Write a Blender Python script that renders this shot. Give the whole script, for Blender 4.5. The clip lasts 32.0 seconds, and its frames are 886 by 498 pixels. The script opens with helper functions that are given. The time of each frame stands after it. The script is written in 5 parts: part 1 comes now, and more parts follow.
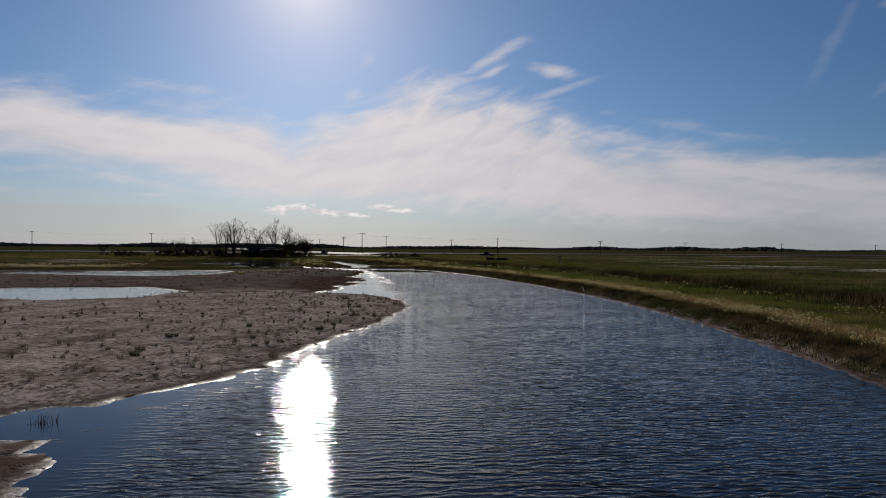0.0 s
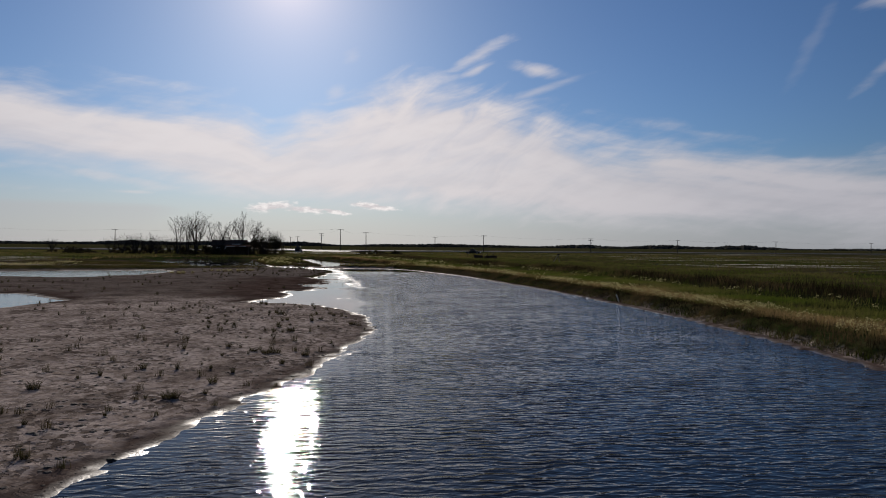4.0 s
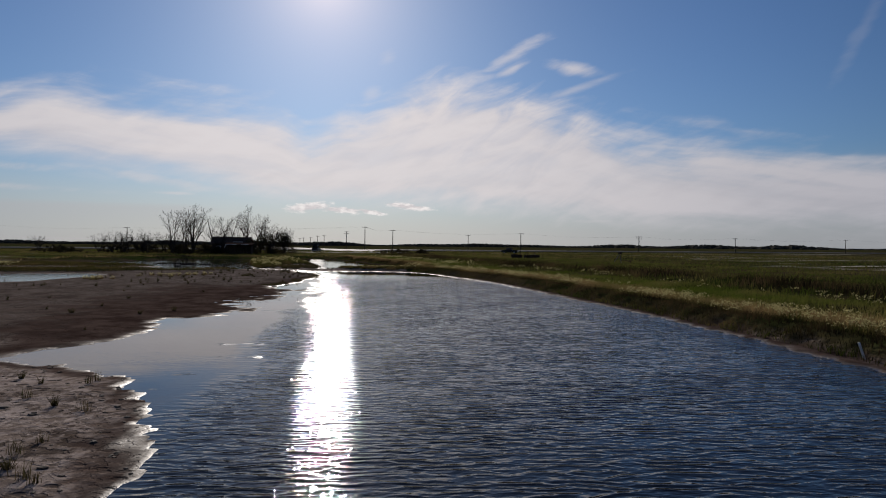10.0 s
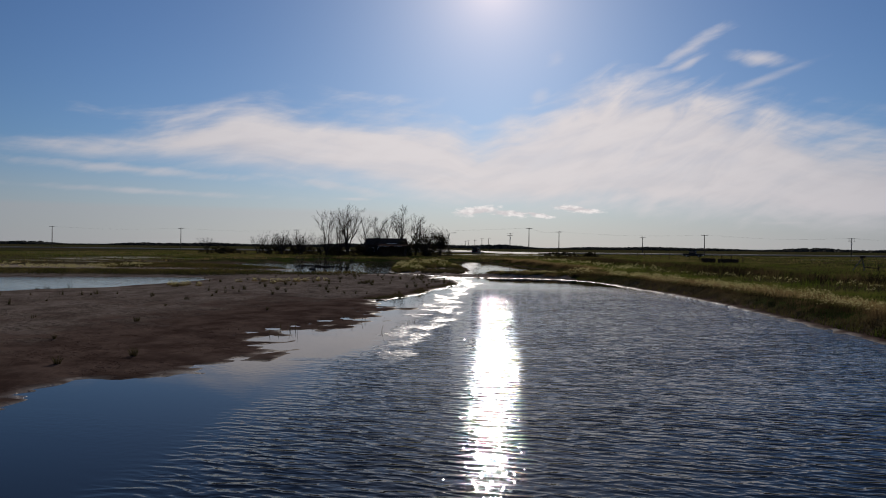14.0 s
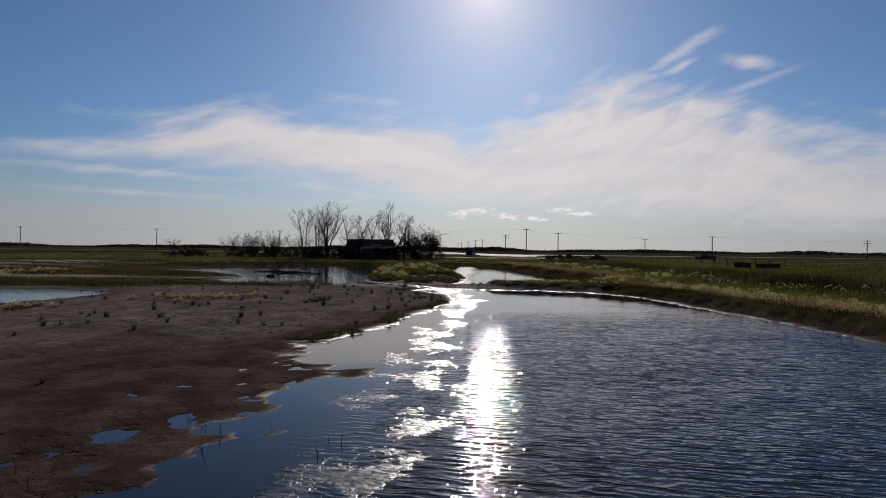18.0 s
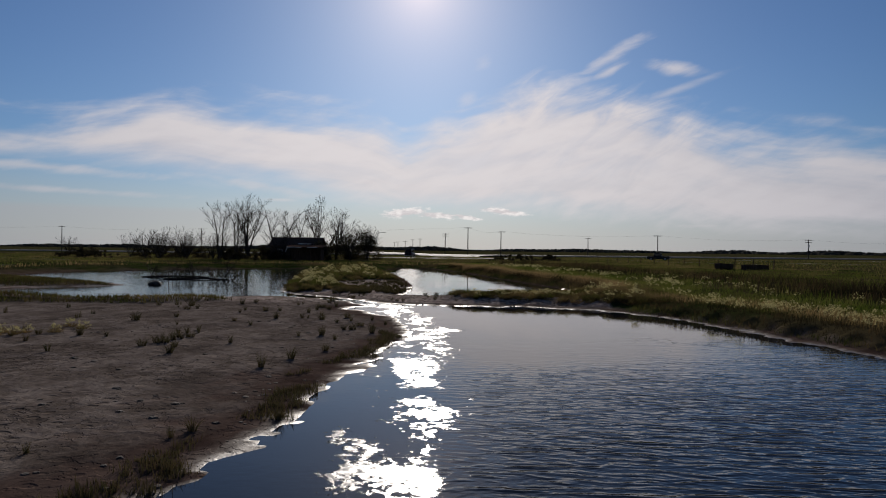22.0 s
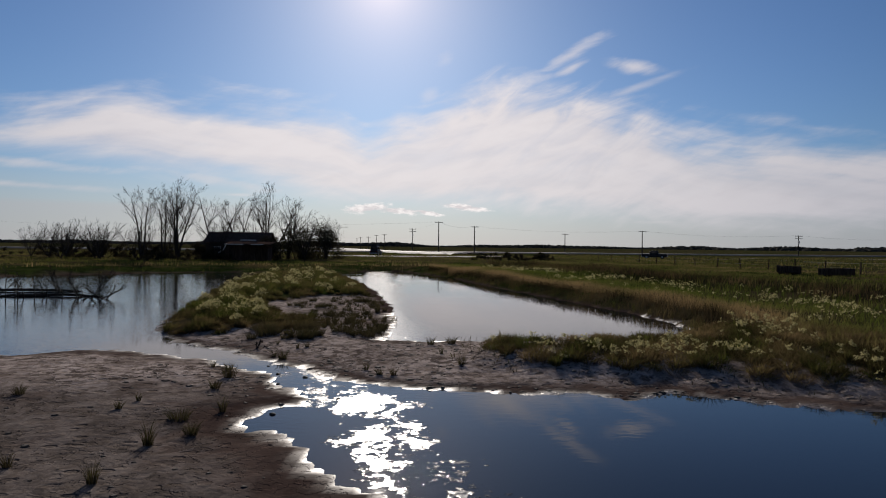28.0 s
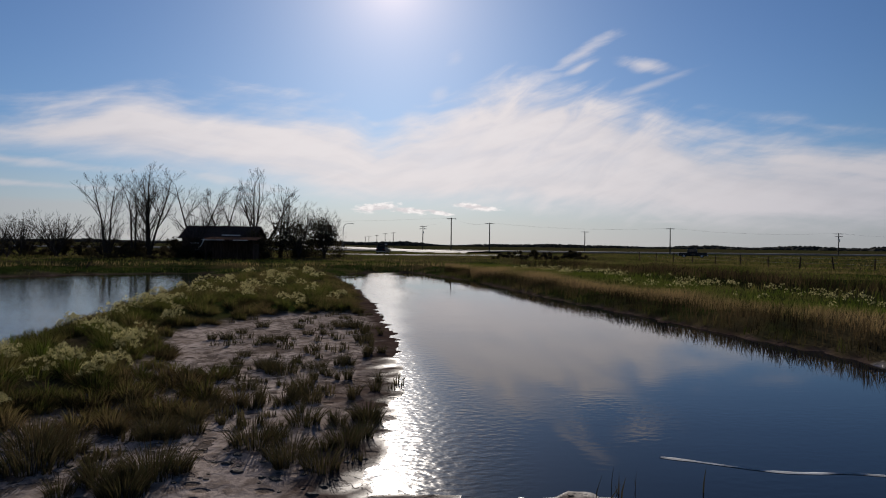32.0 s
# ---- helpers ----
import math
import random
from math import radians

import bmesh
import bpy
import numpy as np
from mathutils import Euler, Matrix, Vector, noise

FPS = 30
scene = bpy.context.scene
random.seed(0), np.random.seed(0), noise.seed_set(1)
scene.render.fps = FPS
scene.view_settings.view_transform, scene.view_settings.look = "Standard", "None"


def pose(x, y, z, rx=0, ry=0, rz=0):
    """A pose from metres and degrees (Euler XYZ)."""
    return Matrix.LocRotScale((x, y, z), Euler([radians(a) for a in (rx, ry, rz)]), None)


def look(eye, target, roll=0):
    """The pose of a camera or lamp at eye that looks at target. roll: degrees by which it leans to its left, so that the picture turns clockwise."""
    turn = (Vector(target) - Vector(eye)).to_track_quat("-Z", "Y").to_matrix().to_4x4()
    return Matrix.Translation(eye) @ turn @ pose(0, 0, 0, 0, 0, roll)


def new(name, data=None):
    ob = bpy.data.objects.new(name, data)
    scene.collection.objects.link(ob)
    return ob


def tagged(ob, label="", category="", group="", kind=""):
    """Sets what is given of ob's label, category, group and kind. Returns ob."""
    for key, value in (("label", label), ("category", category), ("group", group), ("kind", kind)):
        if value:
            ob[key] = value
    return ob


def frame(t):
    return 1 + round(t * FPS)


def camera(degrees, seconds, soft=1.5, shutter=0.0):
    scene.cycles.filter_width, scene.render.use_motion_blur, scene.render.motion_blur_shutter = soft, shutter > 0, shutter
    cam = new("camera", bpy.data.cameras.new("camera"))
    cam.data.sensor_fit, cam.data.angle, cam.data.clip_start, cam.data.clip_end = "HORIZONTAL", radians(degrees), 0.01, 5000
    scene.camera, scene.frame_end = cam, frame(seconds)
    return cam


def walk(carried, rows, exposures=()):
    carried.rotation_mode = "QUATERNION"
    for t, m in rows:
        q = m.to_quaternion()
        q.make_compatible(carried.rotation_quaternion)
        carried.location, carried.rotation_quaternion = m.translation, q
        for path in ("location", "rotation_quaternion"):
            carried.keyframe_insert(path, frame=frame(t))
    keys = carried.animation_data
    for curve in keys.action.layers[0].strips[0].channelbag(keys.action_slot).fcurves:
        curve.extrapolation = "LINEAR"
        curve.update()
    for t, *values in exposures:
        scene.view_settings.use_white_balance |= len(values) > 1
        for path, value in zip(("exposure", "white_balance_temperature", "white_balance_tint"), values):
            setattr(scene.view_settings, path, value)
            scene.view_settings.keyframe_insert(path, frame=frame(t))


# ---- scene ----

# camera: a low drone flight up the channel (seconds, x, y, z, heading, pitch, lean)
PATH = [
    (0, -0.00, -0.00, 3.63, -6.39, -0.11, 0.39),
    (0.5, 0.18, 1.84, 3.58, -6.48, -0.14, 0.39),
    (1, 0.37, 3.68, 3.53, -6.51, -0.16, 0.39),
    (1.5, 0.53, 5.50, 3.50, -6.54, -0.15, 0.43),
    (2, 0.71, 7.33, 3.47, -6.63, -0.17, 0.46),
    (2.5, 0.91, 9.19, 3.42, -6.61, -0.24, 0.47),
    (4.5, 1.98, 17.18, 3.25, -9.40, -0.25, 0.51),
    (5, 2.26, 19.22, 3.20, -12.55, -0.23, 0.55),
    (5.5, 2.52, 21.27, 3.15, -16.45, -0.17, 0.56),
    (6, 2.82, 23.29, 3.09, -16.50, -0.13, 0.61),
    (6.5, 3.15, 25.28, 3.02, -16.57, -0.09, 0.66),
    (7, 3.49, 27.25, 2.96, -16.59, -0.14, 0.67),
    (7.5, 3.83, 29.18, 2.90, -14.93, -0.14, 0.66),
    (8, 4.20, 31.05, 2.86, -12.97, -0.22, 0.63),
    (8.5, 4.56, 32.87, 2.84, -11.97, -0.23, 0.59),
    (9, 4.93, 34.63, 2.83, -6.94, -0.27, 0.50),
    (9.5, 5.29, 36.38, 2.83, -6.07, -0.26, 0.47),
    (10, 5.60, 38.12, 2.83, -4.85, -0.27, 0.45),
    (10.5, 5.89, 39.95, 2.84, 0.28, -0.29, 0.44),
    (11, 6.11, 41.79, 2.83, 0.55, -0.28, 0.43),
    (11.5, 6.29, 43.68, 2.81, 2.96, -0.26, 0.45),
    (12, 6.44, 45.58, 2.77, 4.93, -0.24, 0.46),
    (12.5, 6.51, 47.46, 2.71, 6.50, -0.19, 0.47),
    (13, 6.51, 49.30, 2.67, 9.14, -0.20, 0.49),
    (13.5, 6.48, 51.14, 2.63, 9.05, -0.18, 0.52),
    (14, 6.39, 52.98, 2.61, 8.98, -0.13, 0.57),
    (14.5, 6.26, 54.82, 2.61, 8.94, -0.11, 0.60),
    (16.5, 5.41, 62.12, 2.64, 8.76, -0.04, 0.62),
    (17, 5.08, 63.93, 2.64, 8.72, 0.01, 0.65),
    (17.5, 4.72, 65.72, 2.62, 8.68, 0.03, 0.66),
    (18, 4.37, 67.50, 2.60, 8.37, 0.06, 0.64),
    (18.5, 4.06, 69.27, 2.58, 8.38, 0.10, 0.62),
    (19, 3.72, 71.03, 2.56, 6.92, 0.08, 0.61),
    (19.5, 3.38, 72.78, 2.56, 4.60, 0.10, 0.61),
    (20, 3.07, 74.49, 2.55, 4.04, 0.10, 0.62),
    (20.5, 2.75, 76.13, 2.55, 4.02, 0.05, 0.62),
    (21, 2.47, 77.72, 2.56, 3.73, 0.09, 0.63),
    (21.5, 2.25, 79.27, 2.56, 3.59, 0.07, 0.62),
    (22, 2.03, 80.82, 2.58, 3.02, 0.08, 0.61),
    (22.5, 1.81, 82.39, 2.60, 1.45, 0.08, 0.57),
    (23, 1.62, 83.98, 2.63, 0.34, 0.06, 0.54),
    (23.5, 1.47, 85.54, 2.65, 0.27, 0.05, 0.49),
    (24, 1.30, 87.07, 2.66, 0.23, 0.04, 0.49),
    (24.5, 1.15, 88.61, 2.68, 0.22, -0.01, 0.50),
    (25, 1.00, 90.18, 2.70, 0.21, -0.03, 0.54),
    (25.5, 0.83, 91.71, 2.72, 0.13, -0.06, 0.57),
    (27.5, -0.44, 97.91, 2.81, -0.09, -0.20, 0.60),
    (28, -0.65, 99.55, 2.80, -0.12, -0.24, 0.61),
    (28.5, -0.76, 101.21, 2.77, -0.14, -0.27, 0.59),
    (29, -0.85, 102.88, 2.72, -0.17, -0.21, 0.62),
    (29.5, -0.96, 104.52, 2.64, -0.16, -0.32, 0.62),
    (30, -1.06, 106.19, 2.57, -0.22, -0.30, 0.65),
    (30.5, -1.16, 107.94, 2.54, -0.22, -0.30, 0.64),
    (31, -1.26, 109.68, 2.52, -0.26, -0.34, 0.67),
    (31.5, -1.36, 111.40, 2.49, -0.29, -0.36, 0.65),
    (32, -1.48, 113.10, 2.46, 0.67, -0.30, 0.65),
]

def row_pose(x, y, z, heading, pitch, lean):
    a, b = radians(heading), radians(pitch)
    way = Vector((-math.sin(a) * math.cos(b), math.cos(a) * math.cos(b), math.sin(b)))
    eye = Vector((x, y, z))
    return look(eye, eye + way, lean)


cam = camera(65.35, 32.0, soft=1.05)
walk(cam, [(r[0], row_pose(*r[1:])) for r in PATH], [(0.0, 0.0, 6830, 12.5), (3.0, 0.0, 6830, 12.5), (5.0, 0.12, 6830, 12.5), (8.2, 0.12, 6830, 12.5), (9.6, 0.02, 6830, 12.5), (11.0, 0.0, 6830, 12.5), (20.0, 0.0, 6830, 12.5),
      (25.0, 0.08, 6830, 12.5), (28.0, 0.16, 6830, 12.5), (32.0, 0.16, 6830, 12.5)])

# ---- world, sun, exposure ----
SUN_AZ, SUN_EL = radians(-5.0), radians(21.0)
sun_way = Vector((math.sin(SUN_AZ) * math.cos(SUN_EL), math.cos(SUN_AZ) * math.cos(SUN_EL), math.sin(SUN_EL)))
sun = new("sun", bpy.data.lights.new("sun", "SUN"))
sun.data.energy, sun.data.angle, sun.data.color = 3.9, radians(0.55), (1.0, 0.95, 0.88)
sun.matrix_world = look(sun_way * 100, (0, 0, 0))
scene.view_settings.exposure = 0.0


class Nodes:
    """A short hand for node trees."""

    def __init__(self, tree):
        self.tree = tree
        tree.nodes.clear()

    def add(self, kind, **sets):
        node = self.tree.nodes.new(kind)
        if "operation" in sets:
            node.operation = sets["operation"]
        if "use_clamp" in sets:
            node.use_clamp = sets["use_clamp"]
        if "interpolation_type" in sets:
            node.interpolation_type = sets["interpolation_type"]
        if "data_type" in sets:
            node.data_type = sets["data_type"]
        if "blend_type" in sets:
            node.blend_type = sets["blend_type"]
        if "sky_type" in sets:
            node.sky_type = sets["sky_type"]
        if "attribute_name" in sets:
            node.attribute_name = sets["attribute_name"]
        return node

    def put(self, socket, value):
        if isinstance(value, bpy.types.NodeSocket):
            self.tree.links.new(value, socket)
        else:
            socket.default_value = value

    def math(self, op, a, b=0.0, c=0.0, clamp=False):
        node = self.add("ShaderNodeMath", operation=op, use_clamp=clamp)
        for k, v in enumerate((a, b, c)):
            self.put(node.inputs[k], v)
        return node.outputs[0]

    def step(self, value, low, high):
        node = self.add("ShaderNodeMapRange", interpolation_type="SMOOTHSTEP")
        for k, v in enumerate((value, low, high, 0.0, 1.0)):
            self.put(node.inputs[k], v)
        return node.outputs[0]

    def noise(self, vector, scale, detail=3.0, rough=0.55, out=0, twist=0.0):
        node = self.add("ShaderNodeTexNoise")
        self.put(node.inputs["Vector"], vector)
        self.put(node.inputs["Scale"], scale)
        self.put(node.inputs["Detail"], detail)
        self.put(node.inputs["Roughness"], rough)
        node.inputs["Distortion"].default_value = twist
        return node.outputs[out]

    def mix(self, fac, a, b, blend="MIX"):
        node = self.add("ShaderNodeMix", data_type="RGBA", blend_type=blend)
        self.put(node.inputs[0], fac)
        self.put(node.inputs[6], a if isinstance(a, bpy.types.NodeSocket) else (*a, 1.0))
        self.put(node.inputs[7], b if isinstance(b, bpy.types.NodeSocket) else (*b, 1.0))
        return node.outputs[2]

    def scaled(self, vector, x, y, z, rz=0.0):
        node = self.add("ShaderNodeMapping")
        self.put(node.inputs["Vector"], vector)
        node.inputs["Scale"].default_value = (x, y, z)
        node.inputs["Rotation"].default_value = (0, 0, radians(rz))
        return node.outputs[0]

    def ramp(self, value, stops):
        node = self.add("ShaderNodeValToRGB")
        self.put(node.inputs[0], value)
        el = node.color_ramp.elements
        while len(el) < len(stops):
            el.new(1.0)
        for e, (at, grey) in zip(el, stops):
            e.position = at
            e.color = (grey, grey, grey, 1) if isinstance(grey, float) else (*grey, 1)
        return node.outputs[0]

    def bump(self, height, strength, distance, normal=None):
        node = self.add("ShaderNodeBump")
        self.put(node.inputs["Strength"], strength)
        self.put(node.inputs["Distance"], distance)
        self.put(node.inputs["Height"], height)
        if normal is not None:
            self.put(node.inputs["Normal"], normal)
        return node.outputs[0]


world = bpy.data.worlds.new("sky")
scene.world = world
world.use_nodes = True
W = Nodes(world.node_tree)
sky = W.add("ShaderNodeTexSky", sky_type="NISHITA")
sky.sun_disc, sky.sun_elevation, sky.sun_rotation = False, SUN_EL, SUN_AZ
sky.altitude, sky.air_density, sky.dust_density, sky.ozone_density = 200, 1.0, 0.38, 3.8
way = W.add("ShaderNodeTexCoord").outputs["Generated"]
sep = W.add("ShaderNodeSeparateXYZ")
W.put(sep.inputs[0], way)
az = W.math("MULTIPLY", W.math("ARCTAN2", sep.outputs[0], sep.outputs[1]), 57.2958)
el = W.math("MULTIPLY", W.math("ARCSINE", sep.outputs[2]), 57.2958)
comb = W.add("ShaderNodeCombineXYZ")
W.put(comb.inputs[0], az), W.put(comb.inputs[1], el)
flat = comb.outputs[0]
# wind-drawn filaments: along the cloud bank, and fanning up to its crest
def profile(stops):
    """A smooth line over the azimuth: (azimuth, elevation) in degrees."""
    out = W.ramp(span, [((a + 60.0) / 120.0, e / 16.0) for a, e in stops])
    out.node.color_ramp.interpolation = "CARDINAL"
    return W.math("MULTIPLY", out, 16.0)


def grain_along(u, v, turn, lu, lv, detail, rough, twist=0.0):
    """Noise drawn out along a slanted line: its length and breadth in degrees."""
    c, q = math.cos(radians(turn)), math.sin(radians(turn))
    vec = W.add("ShaderNodeCombineXYZ")
    W.put(vec.inputs[0], W.math("DIVIDE", W.math("ADD", W.math("MULTIPLY", u, c), W.math("MULTIPLY", v, q)), lu))
    W.put(vec.inputs[1], W.math("DIVIDE", W.math("SUBTRACT", W.math("MULTIPLY", v, c), W.math("MULTIPLY", u, q)), lv))
    return W.noise(vec.outputs[0], 1.0, detail, rough, 0, twist)


span = W.math("DIVIDE", W.math("ADD", az, 60.0), 120.0, clamp=True)
top = profile([(-60, 5.5), (-38, 7.4), (-34, 7.8), (-30.5, 9.0), (-27, 10.4), (-23.6, 11.1), (-20.5, 10.5), (-15.5, 10.6), (-11, 10.5), (-8.5, 10.2), (-6.2, 8.9), (-3.9, 10.1),
               (-1.1, 10.7), (2.1, 12.4), (4.5, 13.2), (8, 13.0), (12.3, 12.1), (16.7, 10.2), (18.8, 9.0), (22.7, 8.0), (27, 7.7), (33, 6.7), (37.3, 6.2), (45, 6.6), (60, 5.5)])
low = profile([(-60, 7.5), (-37, 7.0), (-32.6, 7.0), (-23.5, 5.9), (-15.2, 5.2), (-10.3, 4.1), (-3.8, 3.5), (5.5, 3.5), (16.8, 2.5), (23, 2.0), (35, 1.5), (60, 1.0)])
rel = W.math("SUBTRACT", el, W.math("MULTIPLY", top, 0.6))
along = grain_along(az, rel, -3, 15.0, 2.1, 5.0, 0.52, 0.2)
fan = grain_along(az, el, 25, 5.5, 2.0, 5.0, 0.56, 0.9)
fine = grain_along(az, el, 14, 3.2, 0.9, 6.0, 0.56, 0.3)
lump = W.noise(W.scaled(flat, 0.62, 1.5, 1), 1.0, 6.0, 0.6)
rising = W.math("MULTIPLY", W.step(az, -4.0, 5.0), W.step(az, 24.0, 13.0))
rising = W.math("MULTIPLY", rising, 0.65)
streak = W.math("ADD", W.math("MULTIPLY", along, W.math("SUBTRACT", 1.0, rising)), W.math("MULTIPLY", fan, rising))
warp = W.math("ADD", W.math("MULTIPLY", W.math("SUBTRACT", streak, 0.5), 7.5), W.math("MULTIPLY", W.math("SUBTRACT", fine, 0.5), 2.6))
band = W.math("MULTIPLY", W.step(W.math("ADD", W.math("SUBTRACT", top, el), warp), -1.6, 2.3),
              W.step(W.math("ADD", W.math("SUBTRACT", el, low), W.math("MULTIPLY", warp, 0.45)), -1.2, 1.6))
band = W.math("MULTIPLY", band, W.math("ADD", 0.88, W.math("MULTIPLY", W.step(streak, 0.36, 0.60), 0.12)))


def puff(a0, e0, ra, re, turn, edge, share, grain=fine, soft=(-0.35, 1.1)):
    """One ragged cloud of its own: centre, radii and tilt in degrees."""
    c, s = math.cos(radians(turn)), math.sin(radians(turn))
    da, de = W.math("SUBTRACT", az, a0), W.math("SUBTRACT", el, e0)
    u = W.math("DIVIDE", W.math("ADD", W.math("MULTIPLY", da, c), W.math("MULTIPLY", de, s)), ra)
    v = W.math("DIVIDE", W.math("SUBTRACT", W.math("MULTIPLY", de, c), W.math("MULTIPLY", da, s)), re)
    r = W.math("SQRT", W.math("ADD", W.math("MULTIPLY", u, u), W.math("MULTIPLY", v, v)))
    return W.math("MULTIPLY", W.step(W.math("ADD", W.math("SUBTRACT", 1.0, r), W.math("MULTIPLY", W.math("SUBTRACT", grain, 0.5), edge)), *soft), share)


cover, bright = band, None
for spec in ((15.4, 14.2, 2.0, 0.55, -8, 1.6, 0.75), (10.6, 15.4, 2.9, 0.50, 27, 2.2, 0.6), (10.4, 14.3, 1.5, 0.36, 25, 2.0, 0.6), (15.0, 12.4, 3.6, 0.34, 17, 1.8, 0.4),
             (5.0, 12.6, 4.0, 1.2, 14, 2.2, 0.6), (-1.1, 12.2, 0.9, 0.6, 20, 2.0, 0.3), (0.2, 15.2, 0.8, 0.5, 30, 2.0, 0.2), (18.0, 2.1, 3.2, 0.20, 0, 1.8, 0.5),
             (-16.5, 3.9, 1.4, 0.14, 0, 1.6, 0.5), (-34.0, 5.7, 9.5, 0.40, -2, 2.0, 0.62), (-32.0, 4.05, 9.0, 0.26, -1, 2.0, 0.5), (-18.0, 5.0, 7.0, 0.5, -8, 2.0, 0.5),
             (41.6, 13.5, 3.4, 0.42, 37, 1.8, 0.42), (45.4, 15.2, 2.4, 0.55, 12, 1.8, 0.5), (40.7, 17.0, 1.9, 0.55, 6, 1.8, 0.5), (36.0, 15.2, 3.6, 0.5, 62, 2.0, 0.12),
             (43.5, 7.5, 5.5, 0.40, 11, 2.0, 0.5), (-44, 2.6, 1.0, 0.3, 0, 2.0, 0.8)):
    cover = W.math("MAXIMUM", cover, puff(*spec))
# a low row of small white cumulus
for spec in ((-6.2, 3.05, 2.5, 0.46, 6, 2.6, 0.9), (-3.6, 2.88, 2.6, 0.32, -3, 2.6, 0.88), (-1.2, 2.75, 1.6, 0.25, -9, 2.4, 0.88), (1.9, 3.22, 2.5, 0.33, -7, 2.2, 0.95)):
    one = puff(*spec, lump, (0.05, 0.6))
    bright = one if bright is None else W.math("MAXIMUM", bright, one)
# thin milky veil low over the land, and round the sun
veil = W.math("MAXIMUM", W.math("MULTIPLY", W.step(el, 8.0, -0.6), 0.88), W.math("MULTIPLY", W.math("MULTIPLY", W.step(el, 4.0, 2.6), W.step(az, -6.0, -16.0)), 0.78))
cover = W.math("MULTIPLY", cover, 0.95)
grey = W.mix(W.step(W.math("ADD", W.math("MULTIPLY", fine, 0.3), W.math("MULTIPLY", streak, 0.7)), 0.34, 0.62), (0.635, 0.614, 0.640), (0.70, 0.682, 0.705))
skin = W.mix(1.0, sky.outputs[0], (0.0345, 0.0455, 0.0595), "MULTIPLY")
near_sun = W.add("ShaderNodeVectorMath", operation="DOT_PRODUCT")
W.put(near_sun.inputs[0], way)
near_sun.inputs[1].default_value = sun_way
off_sun = W.math("MULTIPLY", W.math("ARCCOSINE", W.math("MINIMUM", near_sun.outputs["Value"], 1.0)), 57.2958)
aureole = W.math("POWER", 2.718, W.math("DIVIDE", off_sun, -3.6))
bg = W.add("ShaderNodeBackground")
# clouds and haze scatter most light forwards, so they dim away from the sun
fall = W.step(off_sun, 46.0, 10.0)
skin = W.mix(W.math("MULTIPLY", W.step(off_sun, 26.0, 58.0), 0.21), skin, (0.0, 0.0, 0.0))
skin = W.mix(veil, skin, W.mix(fall, (0.30, 0.322, 0.362), (0.50, 0.51, 0.535)))
skin = W.mix(cover, skin, W.mix(W.math("SUBTRACT", 1.0, fall), grey, W.mix(1.0, grey, (0.64, 0.67, 0.725), "MULTIPLY")))
skin = W.mix(bright, skin, W.mix(W.step(lump, 0.42, 0.60), (0.60, 0.58, 0.61), (0.86, 0.85, 0.86)))
W.put(bg.inputs[0], W.mix(W.math("MULTIPLY", aureole, 0.85), skin, (1.08, 0.99, 1.06)))
bg.inputs[1].default_value = 1.0
W.put(W.add("ShaderNodeOutputWorld").inputs[0], bg.outputs[0])

# ---- materials ----


def material(name, rough=0.8):
    m = bpy.data.materials.new(name)
    m.use_nodes = True
    n = Nodes(m.node_tree)
    b = n.add("ShaderNodeBsdfPrincipled")
    b.inputs["Roughness"].default_value = rough
    n.put(n.add("ShaderNodeOutputMaterial").inputs[0], b.outputs[0])
    return m, n, b


def spot(n):
    return n.add("ShaderNodeNewGeometry").outputs["Position"]


